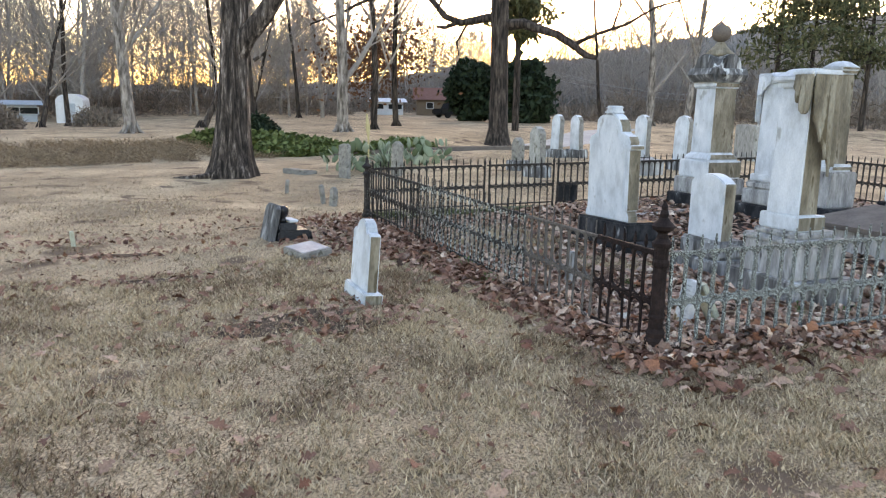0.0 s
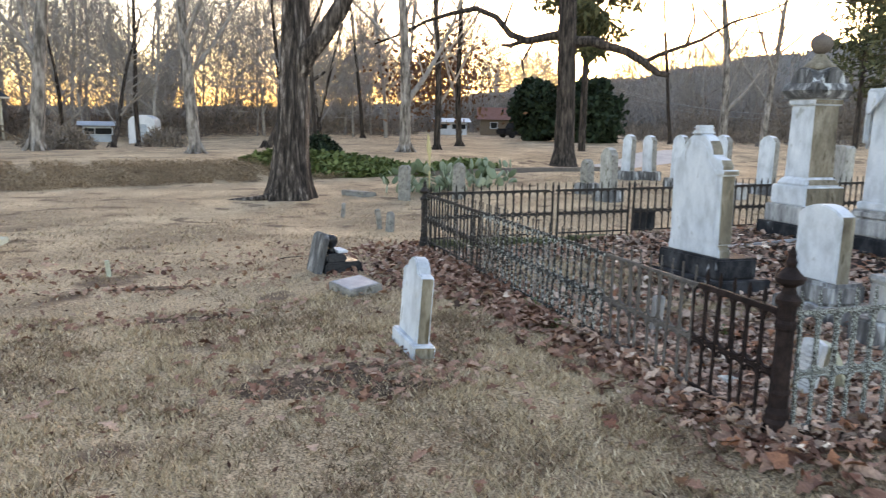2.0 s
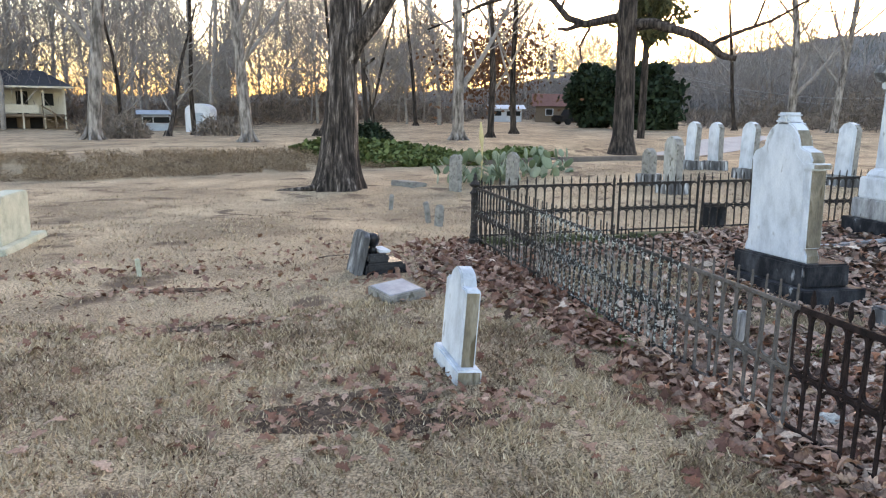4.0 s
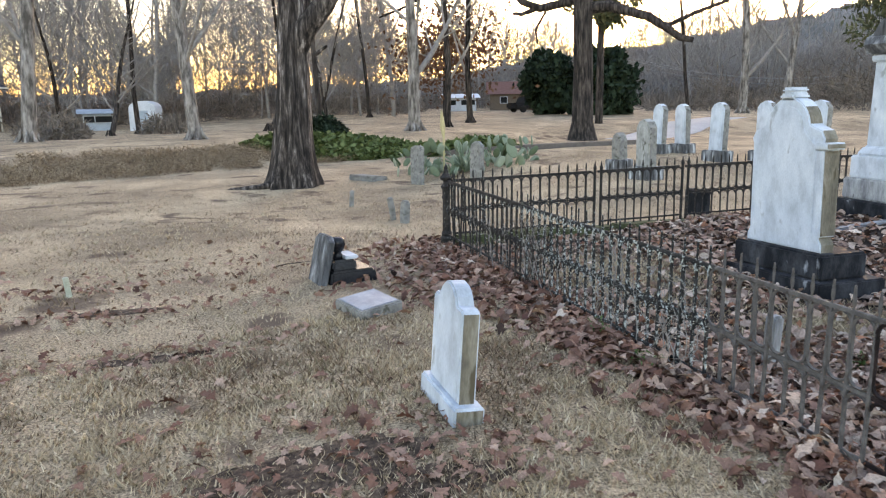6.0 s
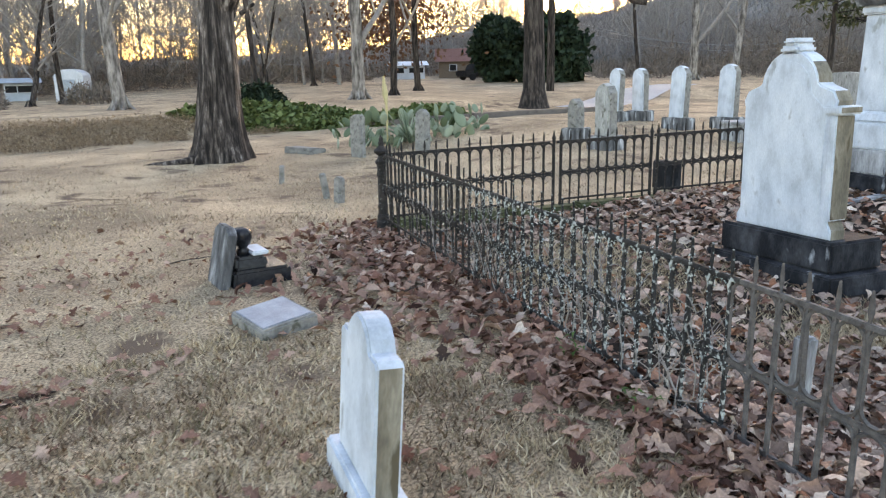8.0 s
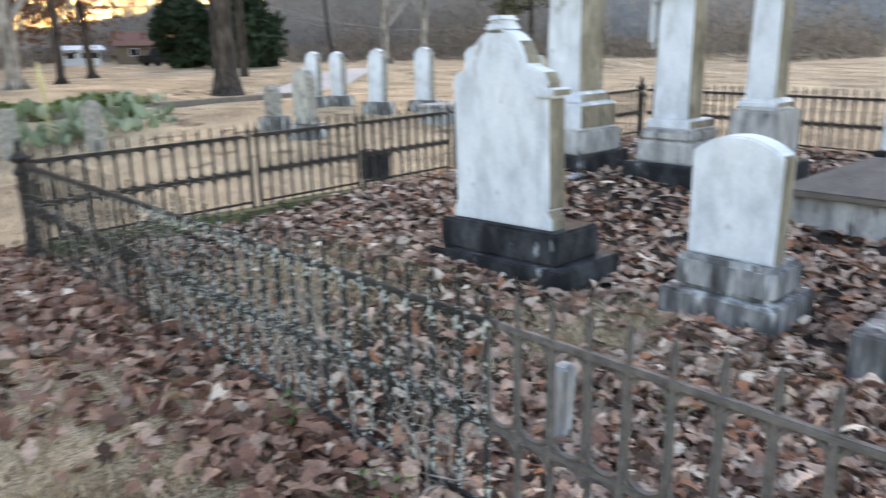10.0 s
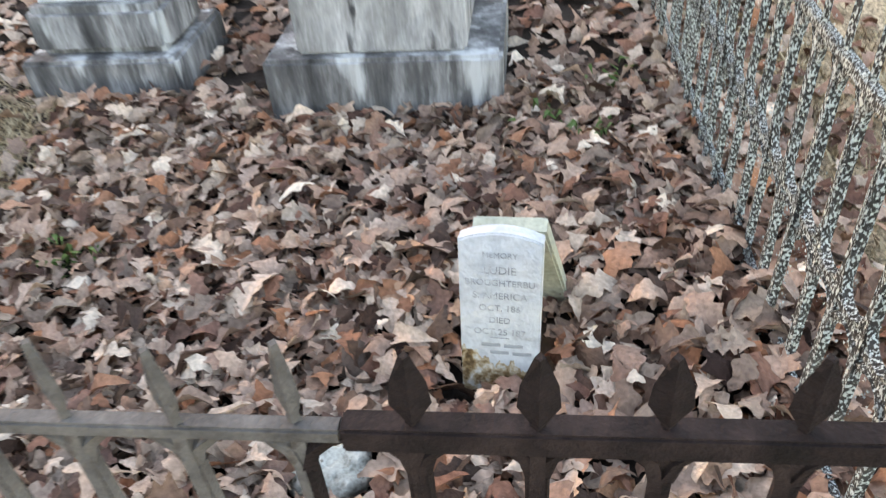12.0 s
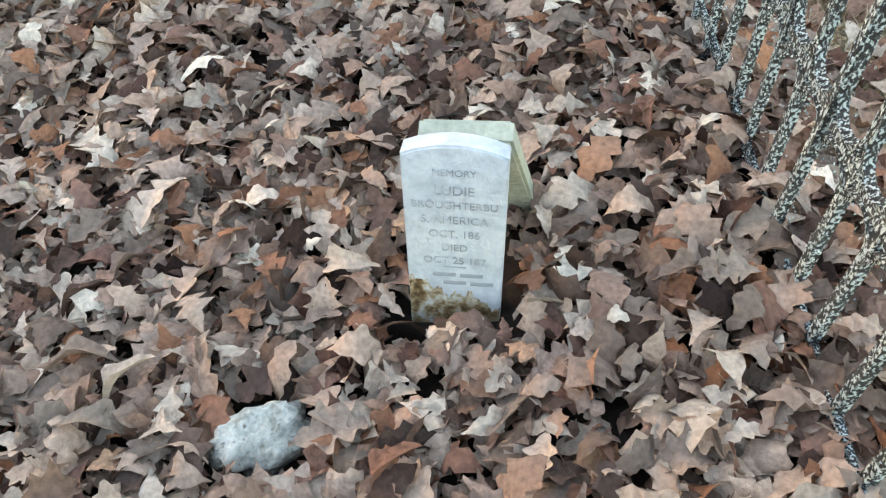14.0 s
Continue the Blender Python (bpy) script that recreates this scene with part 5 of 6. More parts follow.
def gable_house(x, y, turn, w, d, wall_h, roof_h, wall, roof, name, label, arch=False):
    t = thing(name, on_ground(x, y, 0, 0, turn), label, "shed" if "shed" in name else "house")
    if arch:
        bm = bmesh.new()
        prism(bm, [(-w / 2, -0.2), (w / 2, -0.2), (w / 2, wall_h)] + arc(0, wall_h, w / 2, 0, 180, 12)[1:-1] + [(-w / 2, wall_h)], -d / 2, d / 2, 0.02)
        for v in bm.verts:
            if v.co.z > wall_h:
                v.co.z = wall_h + (v.co.z - wall_h) * roof_h / (w / 2)
        bmesh.ops.rotate(bm, verts=bm.verts, cent=(0, 0, 0), matrix=Matrix.Rotation(radians(-90), 3, "Z"))
        part("shell", bm, M[wall], t)
        block("door", (-w * 0.2, w * 0.2, -d / 2 - 0.04, -d / 2 + 0.02, -0.1, wall_h * 0.9), [M["steel_blue"]], t, 0.01)
        return
    block("wall", (-w / 2, w / 2, -d / 2, d / 2, -0.3, wall_h), [M[wall]], t, 0.01)
    bm = bmesh.new()
    prism(bm, [(-d / 2 - 0.4, wall_h - 0.1), (d / 2 + 0.4, wall_h - 0.1), (0, wall_h + roof_h)], -w / 2 - 0.4, w / 2 + 0.4, 0)
    part("roof", bm, M[roof], t)
    for a in (-0.3, 0.1, 0.34):
        win = block("window", (a * w - 0.4, a * w + 0.4, -d / 2 - 0.05, -d / 2 + 0.05, wall_h * 0.4, wall_h * 0.8), [M["white_paint"]], t, 0)
        block("pane", (a * w - 0.33, a * w + 0.33, -d / 2 - 0.07, -d / 2 - 0.03, wall_h * 0.43, wall_h * 0.77), [M["void"]], win, 0)


gable_house(-4.05, 59, -6, 1.75, 2.6, 1.45, 0.5, "white_paint", "white_paint", "garden_shed", "small white sheet-metal shed with curved roof", True)
gable_house(-7.5, 61, 10, 1.8, 2.0, 1.25, 0.2, "steel_blue", "steel_blue", "trailer_shed", "low pale blue-grey trailer among the bare trees")
gable_house(31.5, 76, -20, 7.0, 5.0, 1.7, 1.2, "timber", "red_roof", "far_house", "far house with a red-brown roof among the trees")
# carport walls are solid and near-black, painting the shade under its roof
gable_house(32.0, 70.5, -20, 3.4, 2.6, 1.3, 0.2, "void", "white_paint", "carport_shed", "open carport with a pale flat roof")
gable_house(24.5, 76, -10, 3.0, 2.4, 1.4, 0.3, "white_paint", "white_paint", "far_shed", "small white far shed")
gable_house(-25.5, 64, 20, 3.4, 3.0, 3.0, 0.8, "white_paint", "roof", "far_shed", "white outbuilding beside the cream house")


def parked_car(x, y, turn, mat):
    t = thing("parked_car", on_ground(x, y, 0, 0, turn), "dark car parked by the far house", "car")
    bm = bmesh.new()
    box(bm, -2.1, 2.1, -0.85, 0.85, 0.3, 0.85, 0.12)
    part("body", bm, M[mat], t)
    bm = bmesh.new()
    box(bm, -1.2, 1.0, -0.75, 0.75, 0.83, 1.4, 0.06, 0.22)
    part("cabin", bm, M["void"], t)
    for a in (-1.3, 1.3):
        for b in (-0.8, 0.8):
            bm = bmesh.new()
            lathe(bm, [(0.2, -0.1), (0.32, -0.08), (0.32, 0.08), (0.2, 0.1)], 14)
            o = part("wheel", bm, M["void"], t)
            o.matrix_basis = pose(a, b, 0.32, 90)


parked_car(28.0, 66, 10, "black_gloss")

# ---- poles and wires ----
t = thing("utility_pole", on_ground(34.0, 62.0), "grey timber utility pole with a crossarm", "pole")
vs, fs = [], []
tube([Vector((0, 0, -0.3)), Vector((0, 0, 5.1))], [0.12, 0.09], 8, vs, fs)
link_mesh("pole", mesh_of("pole", vs, fs), M["timber"], t)
block("crossarm", (-0.9, 0.9, -0.06, 0.06, 4.55, 4.68), [M["timber"]], t, 0.01)
t = thing("leaning_post", on_ground(4.5, 31.7, 0, -3, 0), "tall thin dark post behind the cedar", "post")
vs, fs = [], []
tube([Vector((0, 0, -0.3)), Vector((0, 0, 5.8))], [0.10, 0.08], 8, vs, fs)
link_mesh("post", mesh_of("post", vs, fs), M["dark_bark"], t)


def wire(a, b, sag, r=0.04):
    a, b = Vector(a), Vector(b)
    vs, fs = [], []
    tube([a.lerp(b, k / 16) - Vector((0, 0, sag * 4 * (k / 16) * (1 - k / 16))) for k in range(17)], [r] * 17, 3, vs, fs)
    tagged(link_mesh("overhead_wire", mesh_of("overhead_wire", vs, fs), M["wire"]), "thin pale overhead wire above the field", "wire", "overhead wires")


for dz, off in ((4.95, -0.8), (4.92, 0.8), (4.4, 0.0)):
    wire((34 + off, 62, dz), (1, 66, dz - 0.3), 0.35)
    wire((34 + off, 62, dz), (62, 66, dz - 1.8), 0.9)
wire((-14, 30, 7.9), (6, 44, 6.2), 0.7, 0.024)

# ---- lane and field edge ----
def ribbon(name, pts, width, mat, label):
    vs, fs = [], []
    for k in range(len(pts)):
        p, q = Vector(pts[max(k - 1, 0)]), Vector(pts[min(k + 1, len(pts) - 1)])
        d = (q - p).normalized()
        for s in range(7):
            f = s / 6 - 0.5
            x, y = pts[k][0] - d.y * width * f, pts[k][1] + d.x * width * f
            vs.append((x, y, gz(x, y) + 0.03))
    for k in range(len(pts) - 1):
        for s in range(6):
            q = k * 7 + s
            fs.append((q, q + 1, q + 8, q + 7))
    tagged(link_mesh(name, mesh_of(name, vs, fs), M[mat], smooth=True), label, "road", kind="structure")


ribbon("road", [(4 + k * 1.2, 27.6 + 0.35 * k - 0.012 * k * k) for k in range(8)], 1.0, "road", "pale worn lane crossing the field")
ribbon("road_far", [(17.5 + k * 0.9, 31.0 + 0.75 * k) for k in range(16)], 2.4, "road", "pale lane behind the far headstones")

# ---- plants by the plot ----
rng = np.random.default_rng(31)


def clump(name, cx, cy, rx, ry, hgt, n, unit, mat, label, category, tilt=0.6, base=0.0):
    a, r = rng.uniform(0, 2 * math.pi, n), np.sqrt(rng.uniform(0, 1, n))
    x, y = cx + rx * r * np.cos(a), cy + ry * r * np.sin(a)
    dome = hgt * np.sqrt(np.clip(1 - r ** 2, 0, 1)) * (0.8 + 0.25 * np.sin(3.1 * x) * np.sin(2.7 * y))
    z = ground(x, y) + base + dome * rng.uniform(0.35, 1.0, n)
    uv, uf = leaf_unit(*unit)
    ob = link_mesh(name, strewn(name, uv, uf, scatter_mats(np.c_[x, y, z], rng, (0.6, 1.4), tilt)), M[mat])
    return tagged(ob, label, category, kind="stuff")


clump("ivy_mound", 5.0, 28.4, 3.6, 1.3, 0.5, 9000, (0.20, 0.15), "ivy", "low mound of green ivy along the bank", "ivy")
clump("ivy_patch", 8.6, 25.6, 1.5, 0.7, 0.5, 2500, (0.18, 0.13), "ivy", "green ivy trailing behind the cactus bed", "ivy")
clump("dark_shrub", 4.3, 30.2, 1.0, 0.9, 1.1, 2600, (0.18, 0.10), "cedar", "dark round evergreen shrub on the bank", "shrub")
clump("russet_shrub", -5.6, 38.0, 1.0, 0.7, 0.8, 1500, (0.4, 0.05), "brush", "leafless twiggy brown shrub in the far field", "shrub", 1.2)
clump("russet_shrub", -7.0, 42.0, 1.6, 0.8, 1.4, 1500, (0.5, 0.05), "brush", "leafless twiggy brown shrub in the far field", "shrub", 1.2)
clump("russet_shrub", -2.0, 44.0, 1.2, 0.8, 1.1, 1200, (0.4, 0.05), "brush", "leafless twiggy brown shrub in the far field", "shrub", 1.2)


def prickly_pear(x, y, seed, pads, spread):
    r = random.Random(seed)
    t = thing("prickly_pear", on_ground(x, y), "clump of pale green prickly pear pads beyond the fence corner", "cactus", "cactus bed")
    bm = bmesh.new()
    bmesh.ops.create_uvsphere(bm, u_segments=10, v_segments=7, radius=0.5)
    for v in bm.verts:
        v.co = Vector((v.co.x * 0.62, v.co.y * 0.14, v.co.z + 0.45))
    mesh = bpy.data.meshes.new("pad")
    bm.to_mesh(mesh)
    bm.free()
    mesh.materials.append(M["cactus"])
    mesh.shade_smooth()
    for k in range(pads):
        o = new("pad", mesh)
        o.parent = t
        a, d = r.uniform(0, 2 * math.pi), spread * math.sqrt(r.random())
        s = r.uniform(0.20, 0.42)
        o.matrix_basis = pose(d * math.cos(a), d * math.sin(a), r.choice((0, 0, 0.25, 0.5)), r.uniform(-45, 45), r.uniform(-50, 50), r.uniform(0, 180)) @ Matrix.Scale(s, 4)


prickly_pear(6.3, 20.5, 1, 64, 0.9)
prickly_pear(7.5, 20.3, 2, 56, 0.9)
prickly_pear(5.4, 21.2, 3, 20, 0.5)
t = thing("yucca", on_ground(6.5, 20.3), "spiky grey-green yucca with a dry yellow stalk", "plant")
r = random.Random(4)
for k in range(46):
    a, el, L = r.uniform(0, 2 * math.pi), r.uniform(0.35, 1.35), r.uniform(0.5, 0.9)
    vs, fs = [], []
    d = Vector((math.cos(a) * math.cos(el), math.sin(a) * math.cos(el), math.sin(el)))
    tube([Vector((0, 0, 0.1)), d * L * 0.5 + Vector((0, 0, 0.1)), d * L + Vector((0, 0, 0.06))], [0.012, 0.022, 0.002], 3, vs, fs)
    link_mesh("blade", mesh_of("blade", vs, fs), M["cactus"], t)
vs, fs = [], []
tube([Vector((-0.5, 0, 0)), Vector((-0.5, 0, 0.9)), Vector((-0.52, 0, 1.15)), Vector((-0.55, 0, 1.55))], [0.02, 0.03, 0.07, 0.02], 6, vs, fs)
link_mesh("stalk", mesh_of("stalk", vs, fs), M["straw"], t)

# ---- dry weeds on the bank ----
n = 80000
x = rng.uniform(-26, 6, n)
foot = np.clip(23.0 + 0.42 * (x + 5), 23.0, 33.5)
y = foot + rng.uniform(-0.1, 2.1, n)
uv, uf = leaf_unit(0.10, 0.014)
keep = np.sin(x * 2.3) * np.sin(y * 1.9 + x) > -0.75
x, y = x[keep], y[keep]
m = scatter_mats(np.c_[x, y, ground(x, y) + rng.uniform(0.0, 0.16, len(x))], rng, (0.5, 1.5), 0.9)
tagged(link_mesh("bank_weeds", strewn("bank_weeds", uv, uf, m), M["weeds"]), "matted dry brown weeds on the bank face", "weeds", kind="stuff")

# ---- grass ----
def covered(x, y):
    """Share of the ground that fallen leaves hide: the plot, and drifts along its fence."""
    inside = (x > WX - 0.05) & (x < EX) & (y > SY - 0.1) & (y < NY - 0.1)
    west_drift = np.clip(1.7 * np.exp(-np.clip(WX - x, 0, 9) / np.interp(y, [3.8, 5, 7, 8.5, 10.5, 11.5], [0.2, 0.24, 0.32, 0.75, 0.55, 0.25])) - 0.1, 0, 1) * ((y > 3.7) & (y < 11.6) & (x <= WX))
    south_drift = np.exp(-np.clip(SY - y, 0, 9) / 0.36) * ((x > WX - 0.3) & (y <= SY))
    c = np.where(inside, 1.0, np.maximum(west_drift, south_drift))
    bare = np.exp(-((x - 4.9) ** 2 + (y - 6.6) ** 2) / 0.35) + np.exp(-((x - 4.3) ** 2 + (y - 8.6) ** 2) / 0.9)
    return np.clip(c - 0.75 * bare * inside, 0, 1)


def blocked(x, y):
    """Where stones stand and nothing lies."""
    b = np.zeros_like(x, bool)
    for x0, x1, y0, y1 in ((5.34, 6.0, 7.2, 8.42), (5.5, 6.04, 5.94, 6.58), (5.25, 5.95, 4.62, 5.48), (7.87, 9.65, 5.78, 6.86), (8.3, 9.2, 9.34, 10.22), (8.42, 9.24, 8.06, 8.86),
                           (3.88, 4.13, 4.43, 4.69), (3.58, 3.74, 4.83, 5.01), (1.71, 1.9, 5.73, 6.31), (1.53, 1.93, 7.87, 8.43), (1.4, 1.95, 9.1, 9.5), (8.64, 9.32, 7.28, 7.92), (9.95, 10.55, 4.84, 5.36)):
        b |= (x > x0) & (x < x1) & (y > y0) & (y < y1)
    return b


rng = np.random.default_rng(41)
n = 540000
y = np.where(rng.random(n) < 0.72, rng.uniform(1.0, 8.0, n), 1.0 + 23 * rng.beta(1.1, 2.2, n))
x = rng.uniform(-5.5, 6.5, n) * np.clip(0.45 + 0.075 * y, 0, 1.6) + 0.9 + 0.12 * y
keep = (rng.random(n) > covered(x, y) * 1.15) & ~blocked(x, y)
tuft = 0.5 + 0.5 * np.sin(5.1 * x + 1.3 * np.sin(3.3 * y)) * np.sin(4.3 * y + 1.7 * np.sin(2.9 * x))
worn = np.exp(-((x - 1.0) ** 2 / 0.5 + (y - 5.6) ** 2 / 0.25)) + np.exp(-((x - 0.1) ** 2 / 0.8 + (y - 7.7) ** 2 / 0.05)) + np.exp(-((x + 0.3) ** 2 / 0.9 + (y - 9.0) ** 2 / 0.04))
fine = 0.5 + 0.5 * np.sin(23 * x + 2 * np.sin(9 * y)) * np.sin(21 * y + 2 * np.sin(11 * x))
keep &= rng.random(n) < (0.45 + 0.55 * tuft) * (0.3 + 0.9 * fine) * (1 - 0.8 * np.clip(worn, 0, 1))
x, y = x[keep], y[keep]
n = len(x)
a = rng.uniform(0, 2 * math.pi, n)
tuft = tuft[keep]
hgt = rng.uniform(0.012, 0.042, n) * (0.65 + 0.8 * tuft)
lean = rng.uniform(0.3, 1.5, n) * hgt
w = rng.uniform(0.0022, 0.0050, n) * (1 + 0.08 * y)
z = ground(x, y)
ca, sa = np.cos(a), np.sin(a)
b = rng.uniform(0, 2 * math.pi, n)
v = np.stack([np.c_[x - w * ca, y - w * sa, z - 0.004], np.c_[x + w * ca, y + w * sa, z - 0.004], np.c_[x + lean * np.cos(b), y + lean * np.sin(b), z + hgt]], 1).reshape(-1, 3)
field = np.sin(1.9 * x + 1.1 * np.sin(1.3 * y)) * np.sin(2.3 * y + np.sin(1.7 * x)) + 0.7 * np.sin(6.7 * x + 2 * np.sin(2.1 * y)) * np.sin(5.9 * y) + 0.5 * rng.normal(0, 1, n)
tri = v.reshape(-1, 9)
for name, mat, sel, label in (("grass", "blade", field > -0.35, "short dormant straw-coloured grass of the burial ground"), ("brown_grass", "brown_blade", field <= -0.35, "thin brown dead grass in worn patches")):
    part_v = tri[sel].reshape(-1, 3)
    tagged(link_mesh(name, fast_mesh(name, part_v, np.arange(len(part_v)).reshape(-1, 3)), M[mat]), label, "grass", kind="stuff")


# ---- fallen leaves ----
def leaf_mesh(seed, rows, across=1):
    """A curled, round-lobed dead oak leaf about a decimetre long, lying on the ground."""
    r = random.Random(seed)
    vs, fs = [], []
    bend, curl, twist = r.uniform(-0.3, 0.8), r.uniform(-0.7, 1.1), r.uniform(-1.0, 1.0)
    broad, deep, L = r.uniform(0.75, 1.15), r.uniform(0.45, 0.72), r.uniform(0.10, 0.15)
    lobes, off, ripple = r.choice((2.6, 3.0, 3.5, 4.0)), r.uniform(-0.08, 0.08), r.uniform(0, 6)
    n = 2 * across + 1
    for k in range(rows + 1):
        f = k / rows
        env = math.sin(math.pi * min(1, f * 0.80 + 0.17)) ** 0.75 * min(1.0, 0.06 + 3.2 * max(0.0, f - 0.07))
        wave = (0.5 - 0.5 * math.cos(2 * math.pi * (lobes * f + off))) ** 0.7
        half = [0.040 * broad * env * (1 - deep * (1 - wave)) * (1 if k < rows else 0.25) * r.uniform(0.92, 1.08) + 0.0012 for _ in (0, 1)]
        for a in range(n):
            s = a / across - 1
            w = half[0 if s < 0 else 1] * abs(s)
            x = L * (f - 0.5) + 0.22 * w
            zc = bend * 0.05 * math.sin(math.pi * f)
            edge = curl * 0.8 * w * (abs(s) if across > 1 else 1) + 0.10 * w * math.sin(9 * f + ripple + 2 * s)
            vs.append((x, math.copysign(w, s), zc + edge + s * twist * 0.014 * (f - 0.4) + 0.004))
    for k in range(rows):
        for a in range(n - 1):
            q = n * k + a
            fs.append((q, q + n, q + n + 1, q + 1))
    return np.array(vs), np.array(fs)


rng = np.random.default_rng(51)


def litter(n, x0, x1, y0, y1, seeds, rows, size, lift, dense=1.0, name="leaf_litter", label="", tilt=0.33, mat="leaf", across=1):
    x, y = rng.uniform(x0, x1, n), rng.uniform(y0, y1, n)
    keep = (rng.random(n) < covered(x, y) * dense) & ~blocked(x, y)
    x, y = x[keep], y[keep]
    vs, fs, off = [], [], 0
    pick = rng.integers(0, len(seeds), len(x))
    for k, s in enumerate(seeds):
        lv, lf = leaf_mesh(s, rows, across)
        sel = pick == k
        if not sel.any():
            continue
        pts = np.c_[x[sel], y[sel], ground(x[sel], y[sel]) + rng.uniform(0.003, lift, sel.sum())]
        m = scatter_mats(pts, rng, size, tilt)
        uvv = np.c_[lv, np.ones(len(lv))]
        vv = np.einsum("nij,kj->nki", m, uvv)[:, :, :3].reshape(-1, 3)
        ff = (lf[None] + (np.arange(len(pts)) * len(lv))[:, None, None]).reshape(-1, 4) + off
        vs.append(vv)
        fs.append(ff)
        off += len(vv)
    ob = link_mesh(name, fast_mesh(name, np.concatenate(vs), np.concatenate(fs)), M[mat], smooth=True)
    return tagged(ob, label, "leaves", kind="stuff")


# leaf mould under the litter of the plot, near-black to stand for shaded gaps
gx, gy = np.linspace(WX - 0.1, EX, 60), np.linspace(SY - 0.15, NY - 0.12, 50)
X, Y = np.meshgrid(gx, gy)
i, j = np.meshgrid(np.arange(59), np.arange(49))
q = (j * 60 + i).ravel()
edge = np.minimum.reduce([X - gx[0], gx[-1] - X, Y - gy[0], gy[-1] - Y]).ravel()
tagged(link_mesh("ground_mould_shade", fast_mesh("ground_mould_shade", np.c_[X.ravel(), Y.ravel(), ground(X.ravel(), Y.ravel()) + np.where(edge < 0.02, -0.03, 0.006)], np.c_[q, q + 1, q + 61, q + 60]), M["mould"], smooth=True),
       "leaf mould under the fallen leaves, blackened as shaded gaps", "ground", kind="structure")
near_litter = litter(7600, 3.05, 5.4, 3.7, 6.4, range(100, 124), 10, (0.4, 1.12), 0.075, tilt=0.5, across=2, label="deep brown fallen oak leaves inside the fence")
litter(7000, 2.0, 7.4, 3.5, 11.2, range(120, 132), 9, (0.6, 1.1), 0.045, tilt=0.45, label="brown fallen oak leaves drifted about the plot")
litter(5200, 5.0, 12, 3.9, 10.9, range(130, 136), 4, (0.8, 1.3), 0.025, label="brown fallen leaves at the far end of the plot")
litter(3600, 0.9, 3.3, 6.2, 11.4, range(140, 150), 9, (0.7, 1.25), 0.05, label="drift of brown leaves against the lichened fence", tilt=0.45, mat="lawn_leaf")
litter(2600, 2.3, 3.25, 3.7, 7.2, range(160, 168), 9, (0.6, 1.15), 0.045, label="strip of brown leaves along the foot of the grey fence", tilt=0.45, mat="lawn_leaf")
litter(2600, 2.7, 11, 3.1, 3.96, range(150, 158), 9, (0.7, 1.2), 0.03, label="drift of brown leaves along the fence foot", mat="lawn_leaf")
# thin grass on the bare spots between the headstones
n = 16000
k = rng.random(n) < 0.4
x, y = np.where(k, rng.normal(4.9, 0.42, n), rng.normal(4.3, 0.6, n)), np.where(k, rng.normal(6.6, 0.32, n), rng.normal(8.6, 0.6, n))
keep = ~blocked(x, y) & (x > WX + 0.1)
x, y = x[keep], y[keep]
a, b = rng.uniform(0, 2 * math.pi, len(x)), rng.uniform(0, 2 * math.pi, len(x))
hgt, w, z = rng.uniform(0.02, 0.055, len(x)), 0.0055, ground(x, y)
v = np.stack([np.c_[x - w * np.cos(a), y - w * np.sin(a), z], np.c_[x + w * np.cos(a), y + w * np.sin(a), z], np.c_[x + hgt * np.cos(b), y + hgt * np.sin(b), z + hgt]], 1).reshape(-1, 3)
tagged(link_mesh("thin_grass", fast_mesh("thin_grass", v, np.arange(len(v)).reshape(-1, 3)), M["blade"]), "thin straw-coloured grass on bare spots among the graves", "grass", kind="stuff")
# bare dark soil in hollows of the lawn
def bare_soil(cx, cy, rx, ry, seed):
    vs, fs = [], []
    rings, segs = 6, 36
    for a in range(rings + 1):
        for b in range(segs):
            an = 2 * math.pi * b / segs
            f = a / rings * (1 + 0.28 * noise.noise(Vector((2.2 * math.cos(an), 2.2 * math.sin(an), seed))) + 0.2 * noise.noise(Vector((6 * math.cos(an), 6 * math.sin(an), seed))))
            px, py = cx + rx * f * math.cos(an), cy + ry * f * math.sin(an)
            vs.append((px, py, gz(px, py) + (0.006 if a < rings else -0.012)))
    for a in range(rings):
        for b in range(segs):
            c = (b + 1) % segs
            fs.append((a * segs + b, (a + 1) * segs + b, (a + 1) * segs + c, a * segs + c))
    tagged(link_mesh("ground_soil", mesh_of("ground_soil", vs, fs), M["soil"], smooth=True), "patch of dark bare soil in the lawn", "ground", kind="structure")


for k, (cx, cy, rx, ry) in enumerate(((0.95, 5.6, 0.62, 0.30), (1.45, 5.25, 0.4, 0.16), (0.1, 7.7, 0.45, 0.10), (-0.3, 9.0, 0.45, 0.09))):
    bare_soil(cx, cy, rx, ry, k * 3.7)
# scattered leaves on the lawn
n = 560
x, y = rng.uniform(-5, 4.0, n), np.abs(rng.normal(0, 1, n)) * 4.5 + 0.6
keep = ~blocked(x, y) & (y < 16)
x, y = x[keep], y[keep]
lv, lf = leaf_mesh(161, 12)
m = scatter_mats(np.c_[x, y, ground(x, y) + 0.018], rng, (0.5, 1.05), 0.4)
tagged(link_mesh("lawn_leaves", strewn("lawn_leaves", lv, lf, m), M["lawn_leaf"], smooth=True), "single dead leaves strewn over the lawn", "leaves", kind="stuff")
n = 5200
x, y = rng.uniform(-4.5, 4.5, n), 1.0 + 11 * rng.beta(1.0, 1.8, n)
